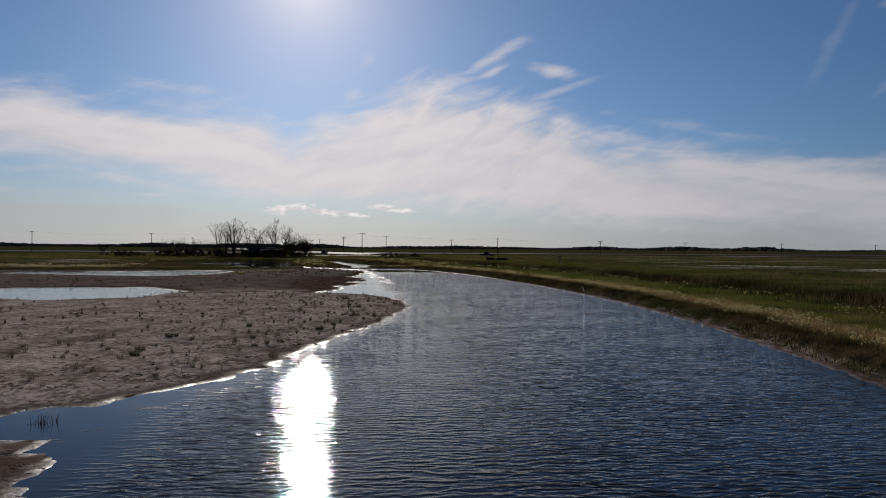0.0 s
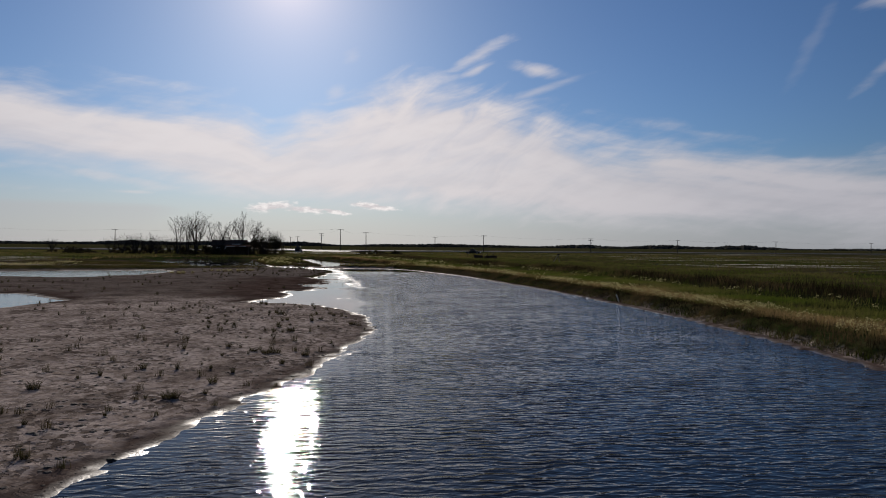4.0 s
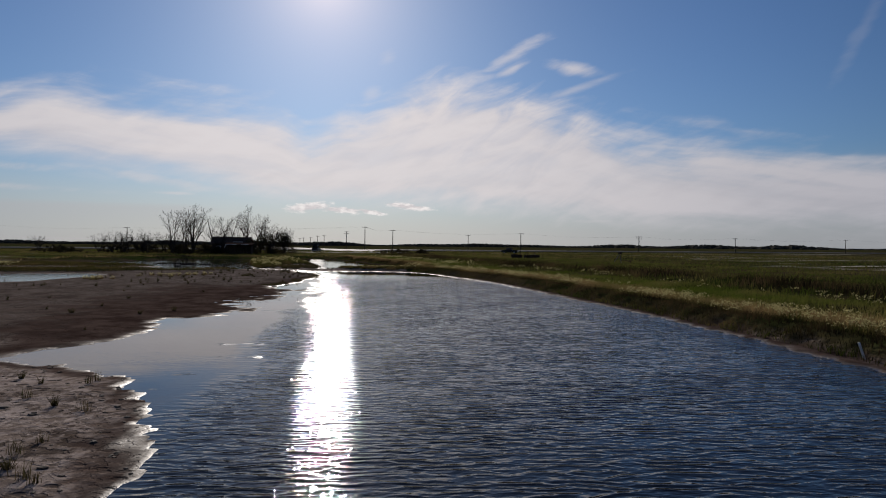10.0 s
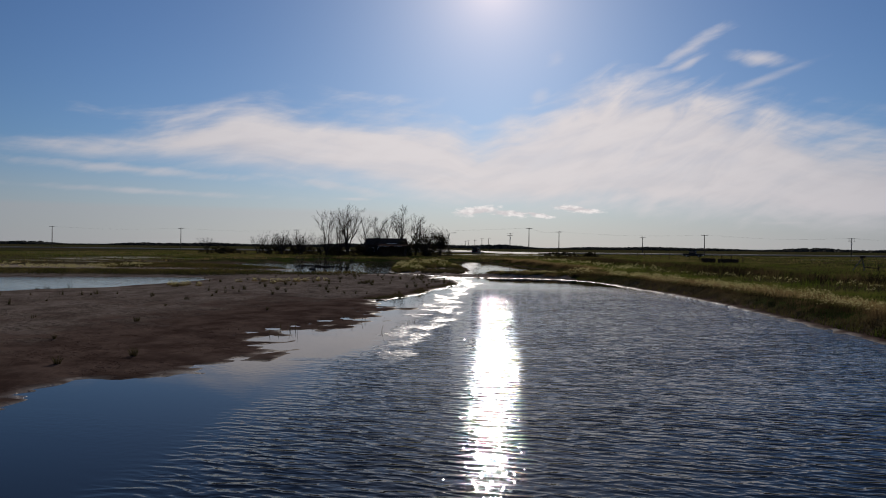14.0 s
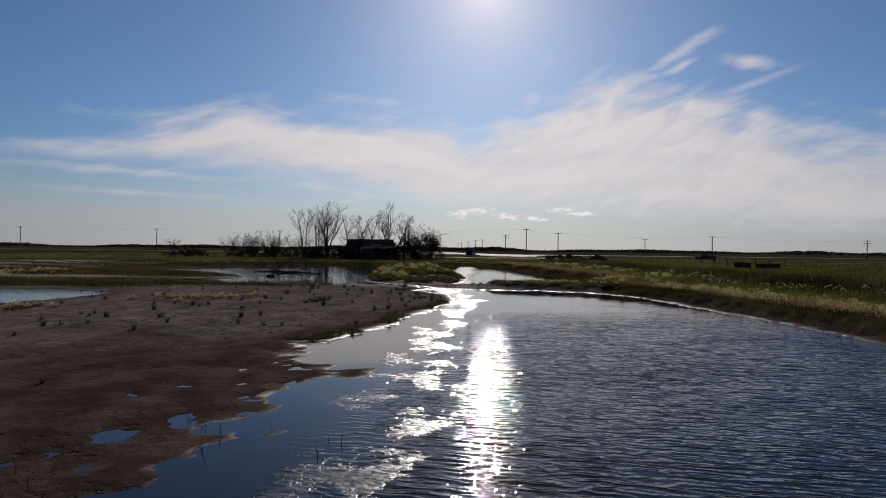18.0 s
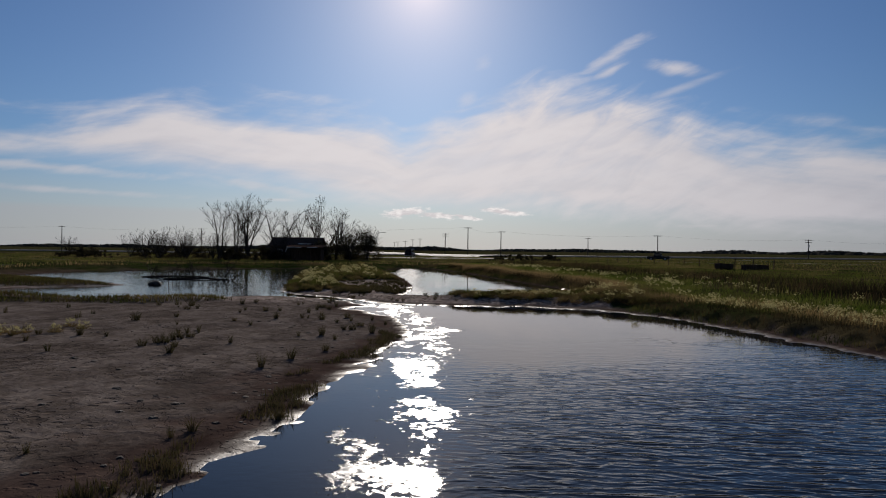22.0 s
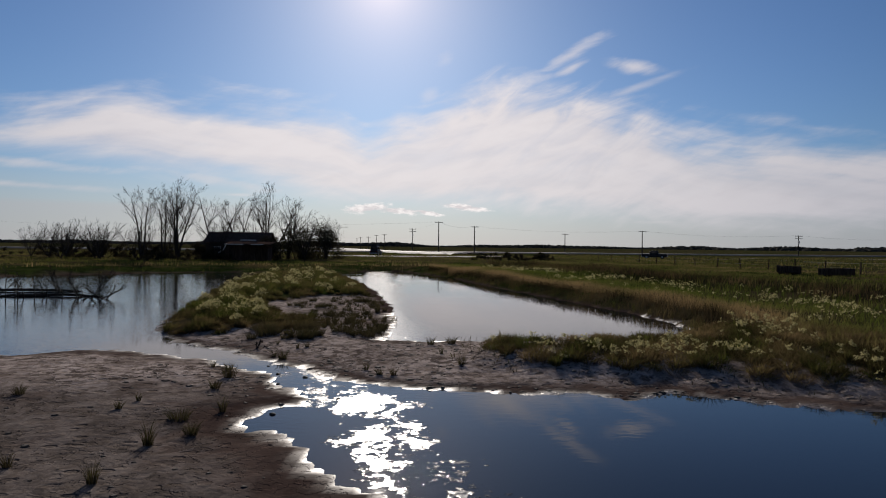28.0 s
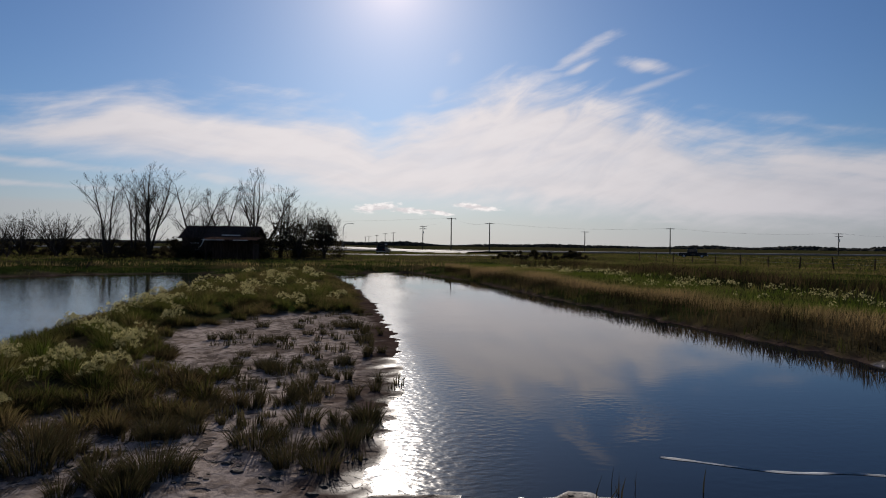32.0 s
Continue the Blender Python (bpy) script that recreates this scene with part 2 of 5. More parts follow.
def water_material():
    m, n, b = material("slough_water", 0.016)
    p = spot(n)
    s = n.add("ShaderNodeSeparateXYZ")
    n.put(s.inputs[0], p)
    b.inputs["Base Color"].default_value = (0.006, 0.007, 0.011, 1)
    b.inputs["IOR"].default_value = 1.333
    b.inputs["Specular IOR Level"].default_value = 0.24
    fresh = 0.018
    # wind ripple on the open reach, a lee along the western shore, calm behind the berm and in the ponds
    broad = n.math("SUBTRACT", n.noise(p, 0.16, 3.0), 0.5)
    reach = n.step(n.math("ADD", s.outputs[1], n.math("MULTIPLY", broad, 14.0)), 103.0, 86.0)
    lee_x = n.math("SUBTRACT", n.math("MULTIPLY", n.ramp(n.math("DIVIDE", s.outputs[1], 120.0, clamp=True), [(0.0, 0.0), (0.12, 0.08), (0.21, 0.29), (0.29, 0.62), (0.37, 0.77), (0.46, 0.76), (0.55, 0.70), (0.70, 0.68), (0.85, 0.65)]), 10.0), 5.0)
    open_x = n.math("ADD", n.math("SUBTRACT", s.outputs[0], lee_x), n.math("MULTIPLY", broad, 3.0))
    wind = n.math("MULTIPLY", reach, n.step(open_x, -0.9, 1.1))
    # cat's-paws: small ruffled patches in the lee
    paw_x = n.math("SUBTRACT", n.math("MULTIPLY", n.ramp(n.math("DIVIDE", n.math("SUBTRACT", s.outputs[1], 60.0), 100.0, clamp=True), [(0.0, 0.80), (0.10, 0.74), (0.18, 0.70), (0.23, 0.66), (0.28, 0.61), (0.345, 0.58), (0.40, 0.56), (0.44, 0.55), (0.465, 0.48), (0.49, 0.37), (0.52, 0.29), (0.54, 0.15), (0.60, 0.31), (0.70, 0.24), (0.95, 0.0)]), 10.0), 5.0)
    ragged = n.math("ADD", n.noise(n.scaled(p, 0.85, 0.55, 1), 1.0, 6.0, 0.66), n.math("MULTIPLY", n.math("SUBTRACT", n.noise(p, 7.0, 3.0, 0.6), 0.5), 0.34))
    near_band = n.math("MULTIPLY", n.step(s.outputs[1], 118.8, 118.2), n.step(n.math("ABSOLUTE", n.math("SUBTRACT", s.outputs[0], paw_x)), 1.35, 0.2))
    paws = n.step(n.math("ADD", ragged, n.math("MULTIPLY", near_band, 0.175)), 0.655, 0.695)
    south = n.math("MULTIPLY", n.step(n.noise(n.scaled(p, 0.55, 1.0, 1, 10), 1.0, 5.0, 0.6), 0.63, 0.66), n.step(n.math("ABSOLUTE", n.math("ADD", open_x, 0.4)), 1.6, 0.5))
    north = n.step(s.outputs[1], 66.0, 70.0)
    paws = n.math("ADD", n.math("MULTIPLY", n.math("MULTIPLY", paws, n.step(near_band, 0.0, 0.2)), north), n.math("MULTIPLY", south, n.math("SUBTRACT", 1.0, north)), clamp=True)
    shore = n.math("SUBTRACT", s.outputs[0], n.math("SUBTRACT", -2.2, n.math("MULTIPLY", n.math("SUBTRACT", s.outputs[1], 120.0), 0.10)))
    breeze = n.math("MULTIPLY", n.math("MULTIPLY", n.step(n.math("ADD", shore, n.math("MULTIPLY", broad, 2.0)), 2.1, 0.5), n.step(s.outputs[1], 118.4, 119.2)), n.step(shore, -1.5, -0.8))
    light_air = n.math("MULTIPLY", n.step(n.noise(n.scaled(p, 0.10, 0.28, 1), 1.0, 2.0), 0.50, 0.62), 0.10)

    def turned(turn, lx, ly):
        """Places turned by an angle, then drawn out: the pattern's length across and along the wind, in metres."""
        c, q = math.cos(radians(turn)), math.sin(radians(turn))
        vec = n.add("ShaderNodeCombineXYZ")
        n.put(vec.inputs[0], n.math("DIVIDE", n.math("ADD", n.math("MULTIPLY", s.outputs[0], c), n.math("MULTIPLY", s.outputs[1], q)), lx))
        n.put(vec.inputs[1], n.math("DIVIDE", n.math("SUBTRACT", n.math("MULTIPLY", s.outputs[1], c), n.math("MULTIPLY", s.outputs[0], q)), ly))
        return vec.outputs[0]

    def train(per_metre, turn, wander, sharp, across, seed):
        """A train of crests, wandering and breaking up along its length, each slow to rise and quick to fall."""
        drift = n.noise(turned(turn + seed, 0.7, 0.55), 1.0, 1.0, 0.5)
        c, q = math.cos(radians(turn)), math.sin(radians(turn))
        phase = n.math("ADD", n.math("ADD", n.math("MULTIPLY", s.outputs[1], per_metre * c), n.math("MULTIPLY", s.outputs[0], -per_metre * q)), n.math("MULTIPLY", drift, wander))
        swing = n.math("MULTIPLY", phase, 6.2832)
        swing = n.math("SUBTRACT", swing, n.math("MULTIPLY", n.math("SINE", swing), 0.55))
        crest = n.math("ADD", n.math("MULTIPLY", n.math("SINE", swing), 0.5), 0.5)
        size = n.step(n.noise(turned(turn - seed, across, 0.22), 1.0, 1.0, 0.5), 0.28, 0.68)
        return n.math("MULTIPLY", n.math("POWER", crest, sharp), size)

    gust = n.math("ADD", 0.72, n.math("MULTIPLY", n.step(n.noise(turned(20, 5.0, 2.4), 1.0, 3.0, 0.5), 0.36, 0.64), 0.45))
    waves = n.math("ADD", n.math("MULTIPLY", train(3.9, 5, 2.0, 1.3, 0.85, 7), 0.0125), n.math("MULTIPLY", train(5.6, -10, 2.2, 1.3, 0.60, 13), 0.0072))
    waves = n.math("ADD", waves, n.math("MULTIPLY", n.noise(turned(-4, 0.60, 0.22), 1.0, 1.0, 0.5), 0.012))
    waves = n.math("MULTIPLY", waves, gust)
    small = n.noise(turned(12, 0.17, 0.12), 1.0, 1.0, 0.5)
    tiny = n.noise(turned(-15, 0.075, 0.06), 1.0, 1.0, 0.5)
    ruffle = n.math("MAXIMUM", n.math("MULTIPLY", wind, 0.85), n.math("MAXIMUM", n.math("MAXIMUM", n.math("MULTIPLY", paws, 0.9), n.math("MULTIPLY", breeze, 0.55)), n.math("ADD", n.math("ADD", light_air, 0.03), n.math("MULTIPLY", n.step(s.outputs[0], -8.5, -11.0), 0.30))))
    h = n.math("ADD", n.math("MULTIPLY", waves, n.math("ADD", wind, 0.012)), n.math("MULTIPLY", n.math("ADD", n.math("MULTIPLY", small, 0.0145), n.math("MULTIPLY", tiny, 0.0036)), ruffle))
    n.put(b.inputs["Normal"], n.bump(h, 1.0, 1.0))
    # capillary ripples too fine to stand as relief
    n.put(b.inputs["Roughness"], n.math("ADD", n.math("ADD", fresh, n.math("MULTIPLY", breeze, 0.09)), n.math("MULTIPLY", paws, n.math("ADD", 0.14, n.math("MULTIPLY", small, 0.22)))))
    return m


def ground_material():
    """Grey alkali mud, wet red-brown by the water, and the soil and thatch under the grass."""
    m, n, b = material("mud_and_soil", 0.8)
    p = spot(n)
    s = n.add("ShaderNodeSeparateXYZ")
    n.put(s.inputs[0], p)
    turf = n.add("ShaderNodeAttribute", attribute_name="turf").outputs["Fac"]
    wet = n.add("ShaderNodeAttribute", attribute_name="wet").outputs["Fac"]
    rim = n.add("ShaderNodeAttribute", attribute_name="rim").outputs["Fac"]
    big, mid, small = n.noise(p, 0.16, 4.0), n.noise(n.scaled(p, 1.0, 0.8, 1, 25), 0.9, 6.0, 0.62), n.noise(n.scaled(p, 1.0, 0.75, 1, 20), 6.0, 5.0, 0.65)
    pale = n.mix(n.step(mid, 0.32, 0.68), (0.255, 0.208, 0.182), (0.410, 0.345, 0.308))
    pale = n.mix(n.math("MULTIPLY", n.step(small, 0.44, 0.60), 0.65), pale, (0.112, 0.084, 0.067))
    blotch = n.noise(n.scaled(p, 1.0, 0.8, 1, 30), 0.42, 6.0, 0.66)
    pale = n.mix(n.math("MULTIPLY", n.step(blotch, 0.50, 0.64), 0.62), pale, (0.062, 0.044, 0.034))
    # holes and prints are coloured dark: wet mud together with the shade inside them
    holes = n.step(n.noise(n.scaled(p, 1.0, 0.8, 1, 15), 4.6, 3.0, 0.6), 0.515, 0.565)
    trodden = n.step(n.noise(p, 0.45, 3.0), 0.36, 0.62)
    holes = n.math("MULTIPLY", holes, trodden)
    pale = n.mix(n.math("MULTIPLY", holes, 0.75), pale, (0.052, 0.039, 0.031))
    cell = n.add("ShaderNodeTexVoronoi")
    n.put(cell.inputs["Vector"], n.scaled(p, 1.0, 1.25, 0.0)), n.put(cell.inputs["Scale"], 3.1)
    keep = n.add("ShaderNodeSeparateColor")
    n.put(keep.inputs[0], cell.outputs["Color"])
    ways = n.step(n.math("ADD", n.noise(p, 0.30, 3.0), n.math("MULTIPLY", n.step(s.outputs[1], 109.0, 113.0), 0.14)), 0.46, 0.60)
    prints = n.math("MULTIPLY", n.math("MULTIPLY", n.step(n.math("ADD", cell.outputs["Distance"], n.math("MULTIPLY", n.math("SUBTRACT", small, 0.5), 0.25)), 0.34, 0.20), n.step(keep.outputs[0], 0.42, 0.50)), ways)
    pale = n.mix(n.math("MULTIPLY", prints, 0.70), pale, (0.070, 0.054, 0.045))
    silt = n.add("ShaderNodeAttribute", attribute_name="silt").outputs["Fac"]
    pale = n.mix(n.math("MULTIPLY", silt, 0.76), pale, n.mix(n.step(mid, 0.35, 0.65), (0.052, 0.042, 0.036), (0.105, 0.087, 0.076)))
    brown = n.mix(n.step(mid, 0.35, 0.65), (0.038, 0.025, 0.021), (0.078, 0.055, 0.046))
    damp = n.step(n.math("ADD", wet, n.math("MULTIPLY", n.math("SUBTRACT", n.math("MULTIPLY", n.math("ADD", mid, blotch), 0.5), 0.5), 1.9)), 0.22, 0.66)
    mud = n.mix(damp, pale, brown)
    streaks = n.noise(n.scaled(p, 0.012, 0.05, 1), 1.0, 4.0, 0.6)
    green = n.mix(n.step(mid, 0.35, 0.65), (0.013, 0.020, 0.006), (0.028, 0.040, 0.010))
    green = n.mix(n.step(big, 0.48, 0.66), green, (0.070, 0.054, 0.025))
    plain = n.mix(n.step(streaks, 0.40, 0.60), green, (0.050, 0.040, 0.022))
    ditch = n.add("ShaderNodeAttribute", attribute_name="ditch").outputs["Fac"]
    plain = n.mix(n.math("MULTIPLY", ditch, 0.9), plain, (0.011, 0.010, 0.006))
    alkali = n.add("ShaderNodeAttribute", attribute_name="alkali").outputs["Fac"]
    plain = n.mix(n.math("MULTIPLY", alkali, n.step(mid, 0.3, 0.6)), plain, (0.48, 0.45, 0.38))
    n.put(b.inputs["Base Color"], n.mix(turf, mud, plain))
    n.put(b.inputs["Roughness"], n.math("SUBTRACT", n.math("SUBTRACT", 0.95, n.math("MULTIPLY", damp, 0.2)), n.math("MULTIPLY", rim, 0.5)))
    n.put(b.inputs["Specular IOR Level"], n.math("MULTIPLY", n.math("MULTIPLY", rim, 0.55), n.math("SUBTRACT", 1.0, turf)))
    swale = n.noise(n.scaled(p, 1.0, 0.75, 1), 2.6, 3.0, 0.6)
    relief = n.math("ADD", n.math("ADD", n.math("MULTIPLY", mid, 0.08), n.math("MULTIPLY", swale, 0.06)), n.math("SUBTRACT", n.math("MULTIPLY", small, 0.045), n.math("ADD", n.math("MULTIPLY", holes, 0.04), n.math("MULTIPLY", prints, 0.06))))
    n.put(b.inputs["Normal"], n.bump(n.math("MULTIPLY", relief, n.math("SUBTRACT", 1.0, n.math("MULTIPLY", damp, 0.5))), 0.9, 1.0))
    return m


WATER, GROUND = water_material(), ground_material()

# ---- the land and its water ----
WEST_SHORE = [(-6.5, -60), (-5.6, 0), (-5.0, 10.4), (-5.2, 12.3), (-6.0, 12.7), (-5.7, 13.6), (-7.6, 13.6), (-8.4, 15.3), (-7.7, 15.7), (-6.2, 16.4),
              (-4.9, 18.1), (-4.0, 18.8), (-3.2, 20.6), (-2.6, 22.4), (-2.3, 24.3), (-1.5, 26.7), (-0.4, 30.0), (0.8, 33.2), (1.4, 36.3), (2.1, 39.0),
              (2.6, 41.5), (2.75, 44.5), (2.45, 47.5), (1.7, 50.2), (0.3, 53.0), (-1.6, 54.5), (-4.0, 55.6), (-3.1, 57.4), (-2.2, 59.2), (-1.9, 61.6),
              (-2.7, 64.6), (-0.8, 66.2), (-0.2, 69.0), (-1.5, 71.5), (-0.8, 73.5), (0.3, 75.2), (0.0, 79.0), (0.3, 82.0), (-1.6, 83.2), (-2.0, 85.4)]
WEST_SHORE_2 = [(-1.4, 87.4), (-0.9, 89.6), (-0.6, 91.4), (-0.9, 93.3), (-0.5, 95.6), (-0.4, 98.2), (0.0, 101.2), (-0.4, 104.0), (-1.1, 106.6), (-2.0, 108.0),
                (-3.1, 109.7), (-3.8, 110.6), (-2.7, 111.9), (-3.5, 112.9), (-4.1, 114.2), (-5.0, 115.1), (-6.2, 116.0), (-7.8, 116.9), (-9.2, 117.6)]
STREAM_NORTH = [(-8.2, 118.9), (-6.2, 117.7), (-4.8, 116.0), (-3.8, 115.1), (-3.0, 114.0), (-2.2, 113.4), (-1.3, 113.1), (-0.3, 112.8)]
EAST_SHORE = [(11.0, -60), (12.0, 0), (13.2, 14), (14.5, 22), (15.9, 30), (16.7, 39), (17.1, 47), (17.0, 57), (16.5, 67), (15.6, 76), (14.5, 87),
              (13.1, 95), (11.4, 101), (10.6, 104.7), (9.3, 108.4), (7.2, 111.2), (4.6, 112.4), (1.4, 112.7)]
WEST_POND = [(-9.2, 117.6), (-11.7, 116.5), (-14.0, 114.4), (-17.0, 113.4), (-19.5, 115.4), (-26.0, 116.5), (-24.5, 122.5), (-21.0, 125.7), (-26.0, 130.0),
             (-38.0, 139.0), (-39.0, 149.0), (-34.0, 157.0), (-27.0, 165.0), (-20.5, 168.0), (-17.0, 160.0), (-15.5, 150.0), (-13.2, 137.0),
             (-11.2, 128.0), (-9.9, 122.0), (-8.2, 118.9)]
INNER_POND = [(-2.4, 119.9), (-2.2, 122.5), (-2.5, 126.0), (-2.9, 131.0), (-4.5, 141.0), (-7.0, 153.0), (-10.6, 166.5), (-9.0, 172.5), (-5.0, 174.5),
              (-2.0, 167.0), (0.2, 160.0), (3.3, 146.0), (5.9, 135.5), (7.4, 129.5), (8.1, 126.0), (7.8, 123.0), (6.4, 121.2), (4.2, 119.9), (2.0, 119.6), (0.6, 119.7), (-0.9, 119.9)]
POND_A = [(-25.4, 50.5), (-21.5, 47.9), (-16.3, 50.2), (-14.3, 57.0), (-19.0, 62.5), (-27.0, 62.0), (-36.0, 58.0), (-33.0, 52.0)]
POND_B = [(-33.0, 88.0), (-24.5, 84.8), (-20.0, 92.0), (-19.3, 101.5), (-22.0, 105.4), (-28.0, 103.0), (-36.0, 99.0), (-46.0, 97.0), (-42.0, 91.0)]
RIVER = WEST_SHORE + WEST_SHORE_2 + STREAM_NORTH + EAST_SHORE[::-1]
WATERS = [RIVER, WEST_POND, INNER_POND, POND_A, POND_B]
# where grass stands: the eastern bank and the plain beyond, the island, the rims of the western ponds
PLAIN = [(11.7, -60), (12.7, 0), (13.9, 14), (15.2, 22), (16.6, 30), (17.4, 39), (17.8, 47), (17.7, 57), (17.2, 67), (16.3, 76), (15.2, 87), (13.8, 95),
         (12.2, 101), (11.2, 104.5), (10.0, 108.4), (8.3, 112.2), (4.9, 113.7), (1.9, 114.3), (0.4, 115.2), (0.0, 116.4), (0.6, 118.9), (4.2, 119.2), (7.0, 120.6),
         (8.2, 123.4), (8.45, 126), (7.7, 129.7), (6.2, 135.7), (3.6, 146.1), (0.5, 160.2), (-1.5, 167.8), (-4.8, 175.2), (-9.4, 173.6), (-13, 169), (-20, 169.5),
         (-28, 167.5), (-35, 159), (-41, 150), (-41, 139), (-50, 128), (-52, 108), (-90, 96), (-4000, 60), (-4000, 4500), (4500, 4500), (4500, -60)]
ISLAND = [(-9.6, 120.4), (-10.6, 124), (-12.0, 130), (-13.7, 138), (-15.7, 148), (-17.0, 159), (-14.0, 166), (-11.2, 166), (-7.5, 154), (-5.1, 141.5),
          (-4.3, 137.2), (-7.3, 135.6), (-8.4, 131), (-7.2, 127.5), (-6.4, 124.6), (-6.2, 120.0)]
RIM = [(-9.5, 112.5), (-13, 110), (-18.2, 110), (-22, 107), (-30, 105.5), (-44, 101), (-52, 101), (-52, 108), (-30, 113), (-24, 115.5), (-19.6, 114.6), (-17, 112.6), (-14, 113.6), (-11.5, 115.5)]
SPIT = [(-22.0, 125.2), (-27, 121.5), (-40, 120), (-50, 128), (-40, 136), (-27, 128.6)]


def inside(poly, x, y):
    r = np.zeros(x.shape, bool)
    for (x0, y0), (x1, y1) in zip(poly, poly[1:] + poly[:1]):
        if y0 != y1:
            r ^= ((y0 > y) != (y1 > y)) & (x < (x1 - x0) * (y - y0) / (y1 - y0) + x0)
    return r


def away(poly, x, y):
    """Distance to the outline of a polygon, positive outside."""
    d = np.full(x.shape, 1e9)
    for (x0, y0), (x1, y1) in zip(poly, poly[1:] + poly[:1]):
        dx, dy = x1 - x0, y1 - y0
        u = np.clip(((x - x0) * dx + (y - y0) * dy) / (dx * dx + dy * dy), 0, 1)
        d = np.minimum(d, (x - x0 - u * dx) ** 2 + (y - y0 - u * dy) ** 2)
    return np.sqrt(d) * np.where(inside(poly, x, y), -1, 1)


def wobble(x, y, size, seed=0):
    """Cheap smooth noise from sums of waves, about -1 to 1."""
    g = np.random.default_rng(seed)
    r = np.zeros(np.shape(x))
    for k in range(7):
        a, f, q = g.uniform(0, 6.283), g.uniform(0.6, 1.8) / size, g.uniform(0, 6.283)
        r += np.sin((x * math.cos(a) + y * math.sin(a)) * f * 6.283 + q)
    return r / 3.5


def salt(x, y):
    """Share of pale salt crust in long strips on the eastern plain and a few in the west."""
    f = 0.9 * wobble(x * 0.12, y, 9.0, 33) + 0.5 * wobble(x * 0.25, y, 3.5, 34)
    east = np.clip((x - 36 - 0.10 * y) / 12, 0, 1) * (y < 285)
    west = 0.8 * np.clip((-44 - x) / 12, 0, 1) * (y > 118) * (y < 200)
    return np.clip((f - 0.66) / 0.25, 0, 1) * np.maximum(east, west)


def land(x, y):
    """Height, water distance, turf share of the land at places x, y."""
    jx, jy = 0.16 * wobble(x, y, 1.6, 1) + 0.09 * wobble(x, y, 0.6, 2), 0.22 * wobble(x, y, 1.7, 3) + 0.1 * wobble(x, y, 0.7, 4)
    flats = np.exp(-((y - 75) / 10.0) ** 4) * (x < 4)
    jx, jy = jx + flats * (0.7 * wobble(x, y, 2.4, 41) + 0.35 * wobble(x, y, 0.9, 43)), jy + flats * (0.8 * wobble(x, y, 2.2, 42) + 0.25 * wobble(x, y, 0.8, 44))
    w = np.full(x.shape, 1e9)
    for poly in WATERS:
        w = np.minimum(w, away(poly, x + jx, y + jy))
    plain = np.where(y > 150, 5.5, np.interp(y, [104, 114], [0.15, 0.55])) - away(PLAIN, x + jx, y + jy)
    isle = -away(ISLAND, x + jx, y + jy)
    other = np.maximum(-away(RIM, x, y), -away(SPIT, x, y))
    dry = np.maximum(w, 0)
    mud = 0.015 + 0.11 * (1 - np.exp(-dry / 2.5)) + 0.02 * wobble(x, y, 5.0, 5) * np.clip(dry, 0, 1) + 0.006 * wobble(x, y, 0.9, 6) * np.clip(dry * 2, 0, 1)
    mud = mud * (1 - 0.5 * flats)
    bank = np.clip(plain / np.interp(y, [104, 114], [1.0, 1.6]), 0, 1)
    bank = bank * bank * (3 - 2 * bank)
    rise = 0.34 * bank + 0.25 * np.clip((plain - 3) / 12, 0, 1)
    rise = np.where(y > 150, rise * np.clip(w / 2.0, 0, 1), rise)
    rise += 0.10 * wobble(x, y, 9.0, 7) * np.clip(plain / 4, 0, 1)
    berm = (y > 111) & (y < 121) & (x < 8)
    rise = np.where(berm, 0.22 * bank, rise)
    h = mud + np.where(plain > 0, rise, 0) + 0.25 * np.clip(isle / 2.0, 0, 1) + 0.18 * np.clip(other / 1.5, 0, 1)
    puddle = np.exp(-((x + 1.2) / 2.6) ** 2 - ((y - 76) / 8.5) ** 2) * np.clip(wobble(x, y, 1.5, 10) + 0.4 * wobble(x, y, 0.6, 45) - 0.35, 0, 1)
    h = h - 0.075 * puddle
    h = np.where(w < 0, -0.01 - np.minimum(0.10 * -w, 0.7), h)
    isle = np.where((y < 132) & (x > -8.5), isle - 0.3, isle)
    turf = np.clip(np.maximum.reduce([plain / 0.5, isle / 0.4 * 0.8, other / 0.8 * 0.8]) + 0.4 * wobble(x, y, 0.8, 8), 0, 1) * (w > 0.04)
    turf = np.where(berm, turf * np.clip((plain - 2.0) / 4, 0, 0.4), turf)
    return h, w, turf


def spread(fine_from, fine_to, step, reach_low, reach_high, grow=1.13):
    """Coordinates that are close together in the middle and wider apart outwards."""
    mid = list(np.arange(fine_from, fine_to + step, step))
    out, s = [], step
    at = mid[-1]
    while at < reach_high:
        s *= grow
        at += s
        out.append(at)
    back, s, at = [], step, mid[0]
    while at > reach_low:
        s *= grow
        at -= s
        back.append(at)
    return np.array(back[::-1] + mid + out)


def sheet(name, xs, ys, heights, mat, layers=()):
    """A mesh over the grid xs, ys with the heights and named point layers."""
    X, Y = np.meshgrid(xs, ys)
    n, k = X.shape
    co = np.stack([X, Y, heights], -1).reshape(-1, 3)
    i = np.arange(n * k).reshape(n, k)
    quads = np.stack([i[:-1, :-1], i[:-1, 1:], i[1:, 1:], i[1:, :-1]], -1).reshape(-1, 4)
    return raw_mesh(name, co, quads, mat, layers)


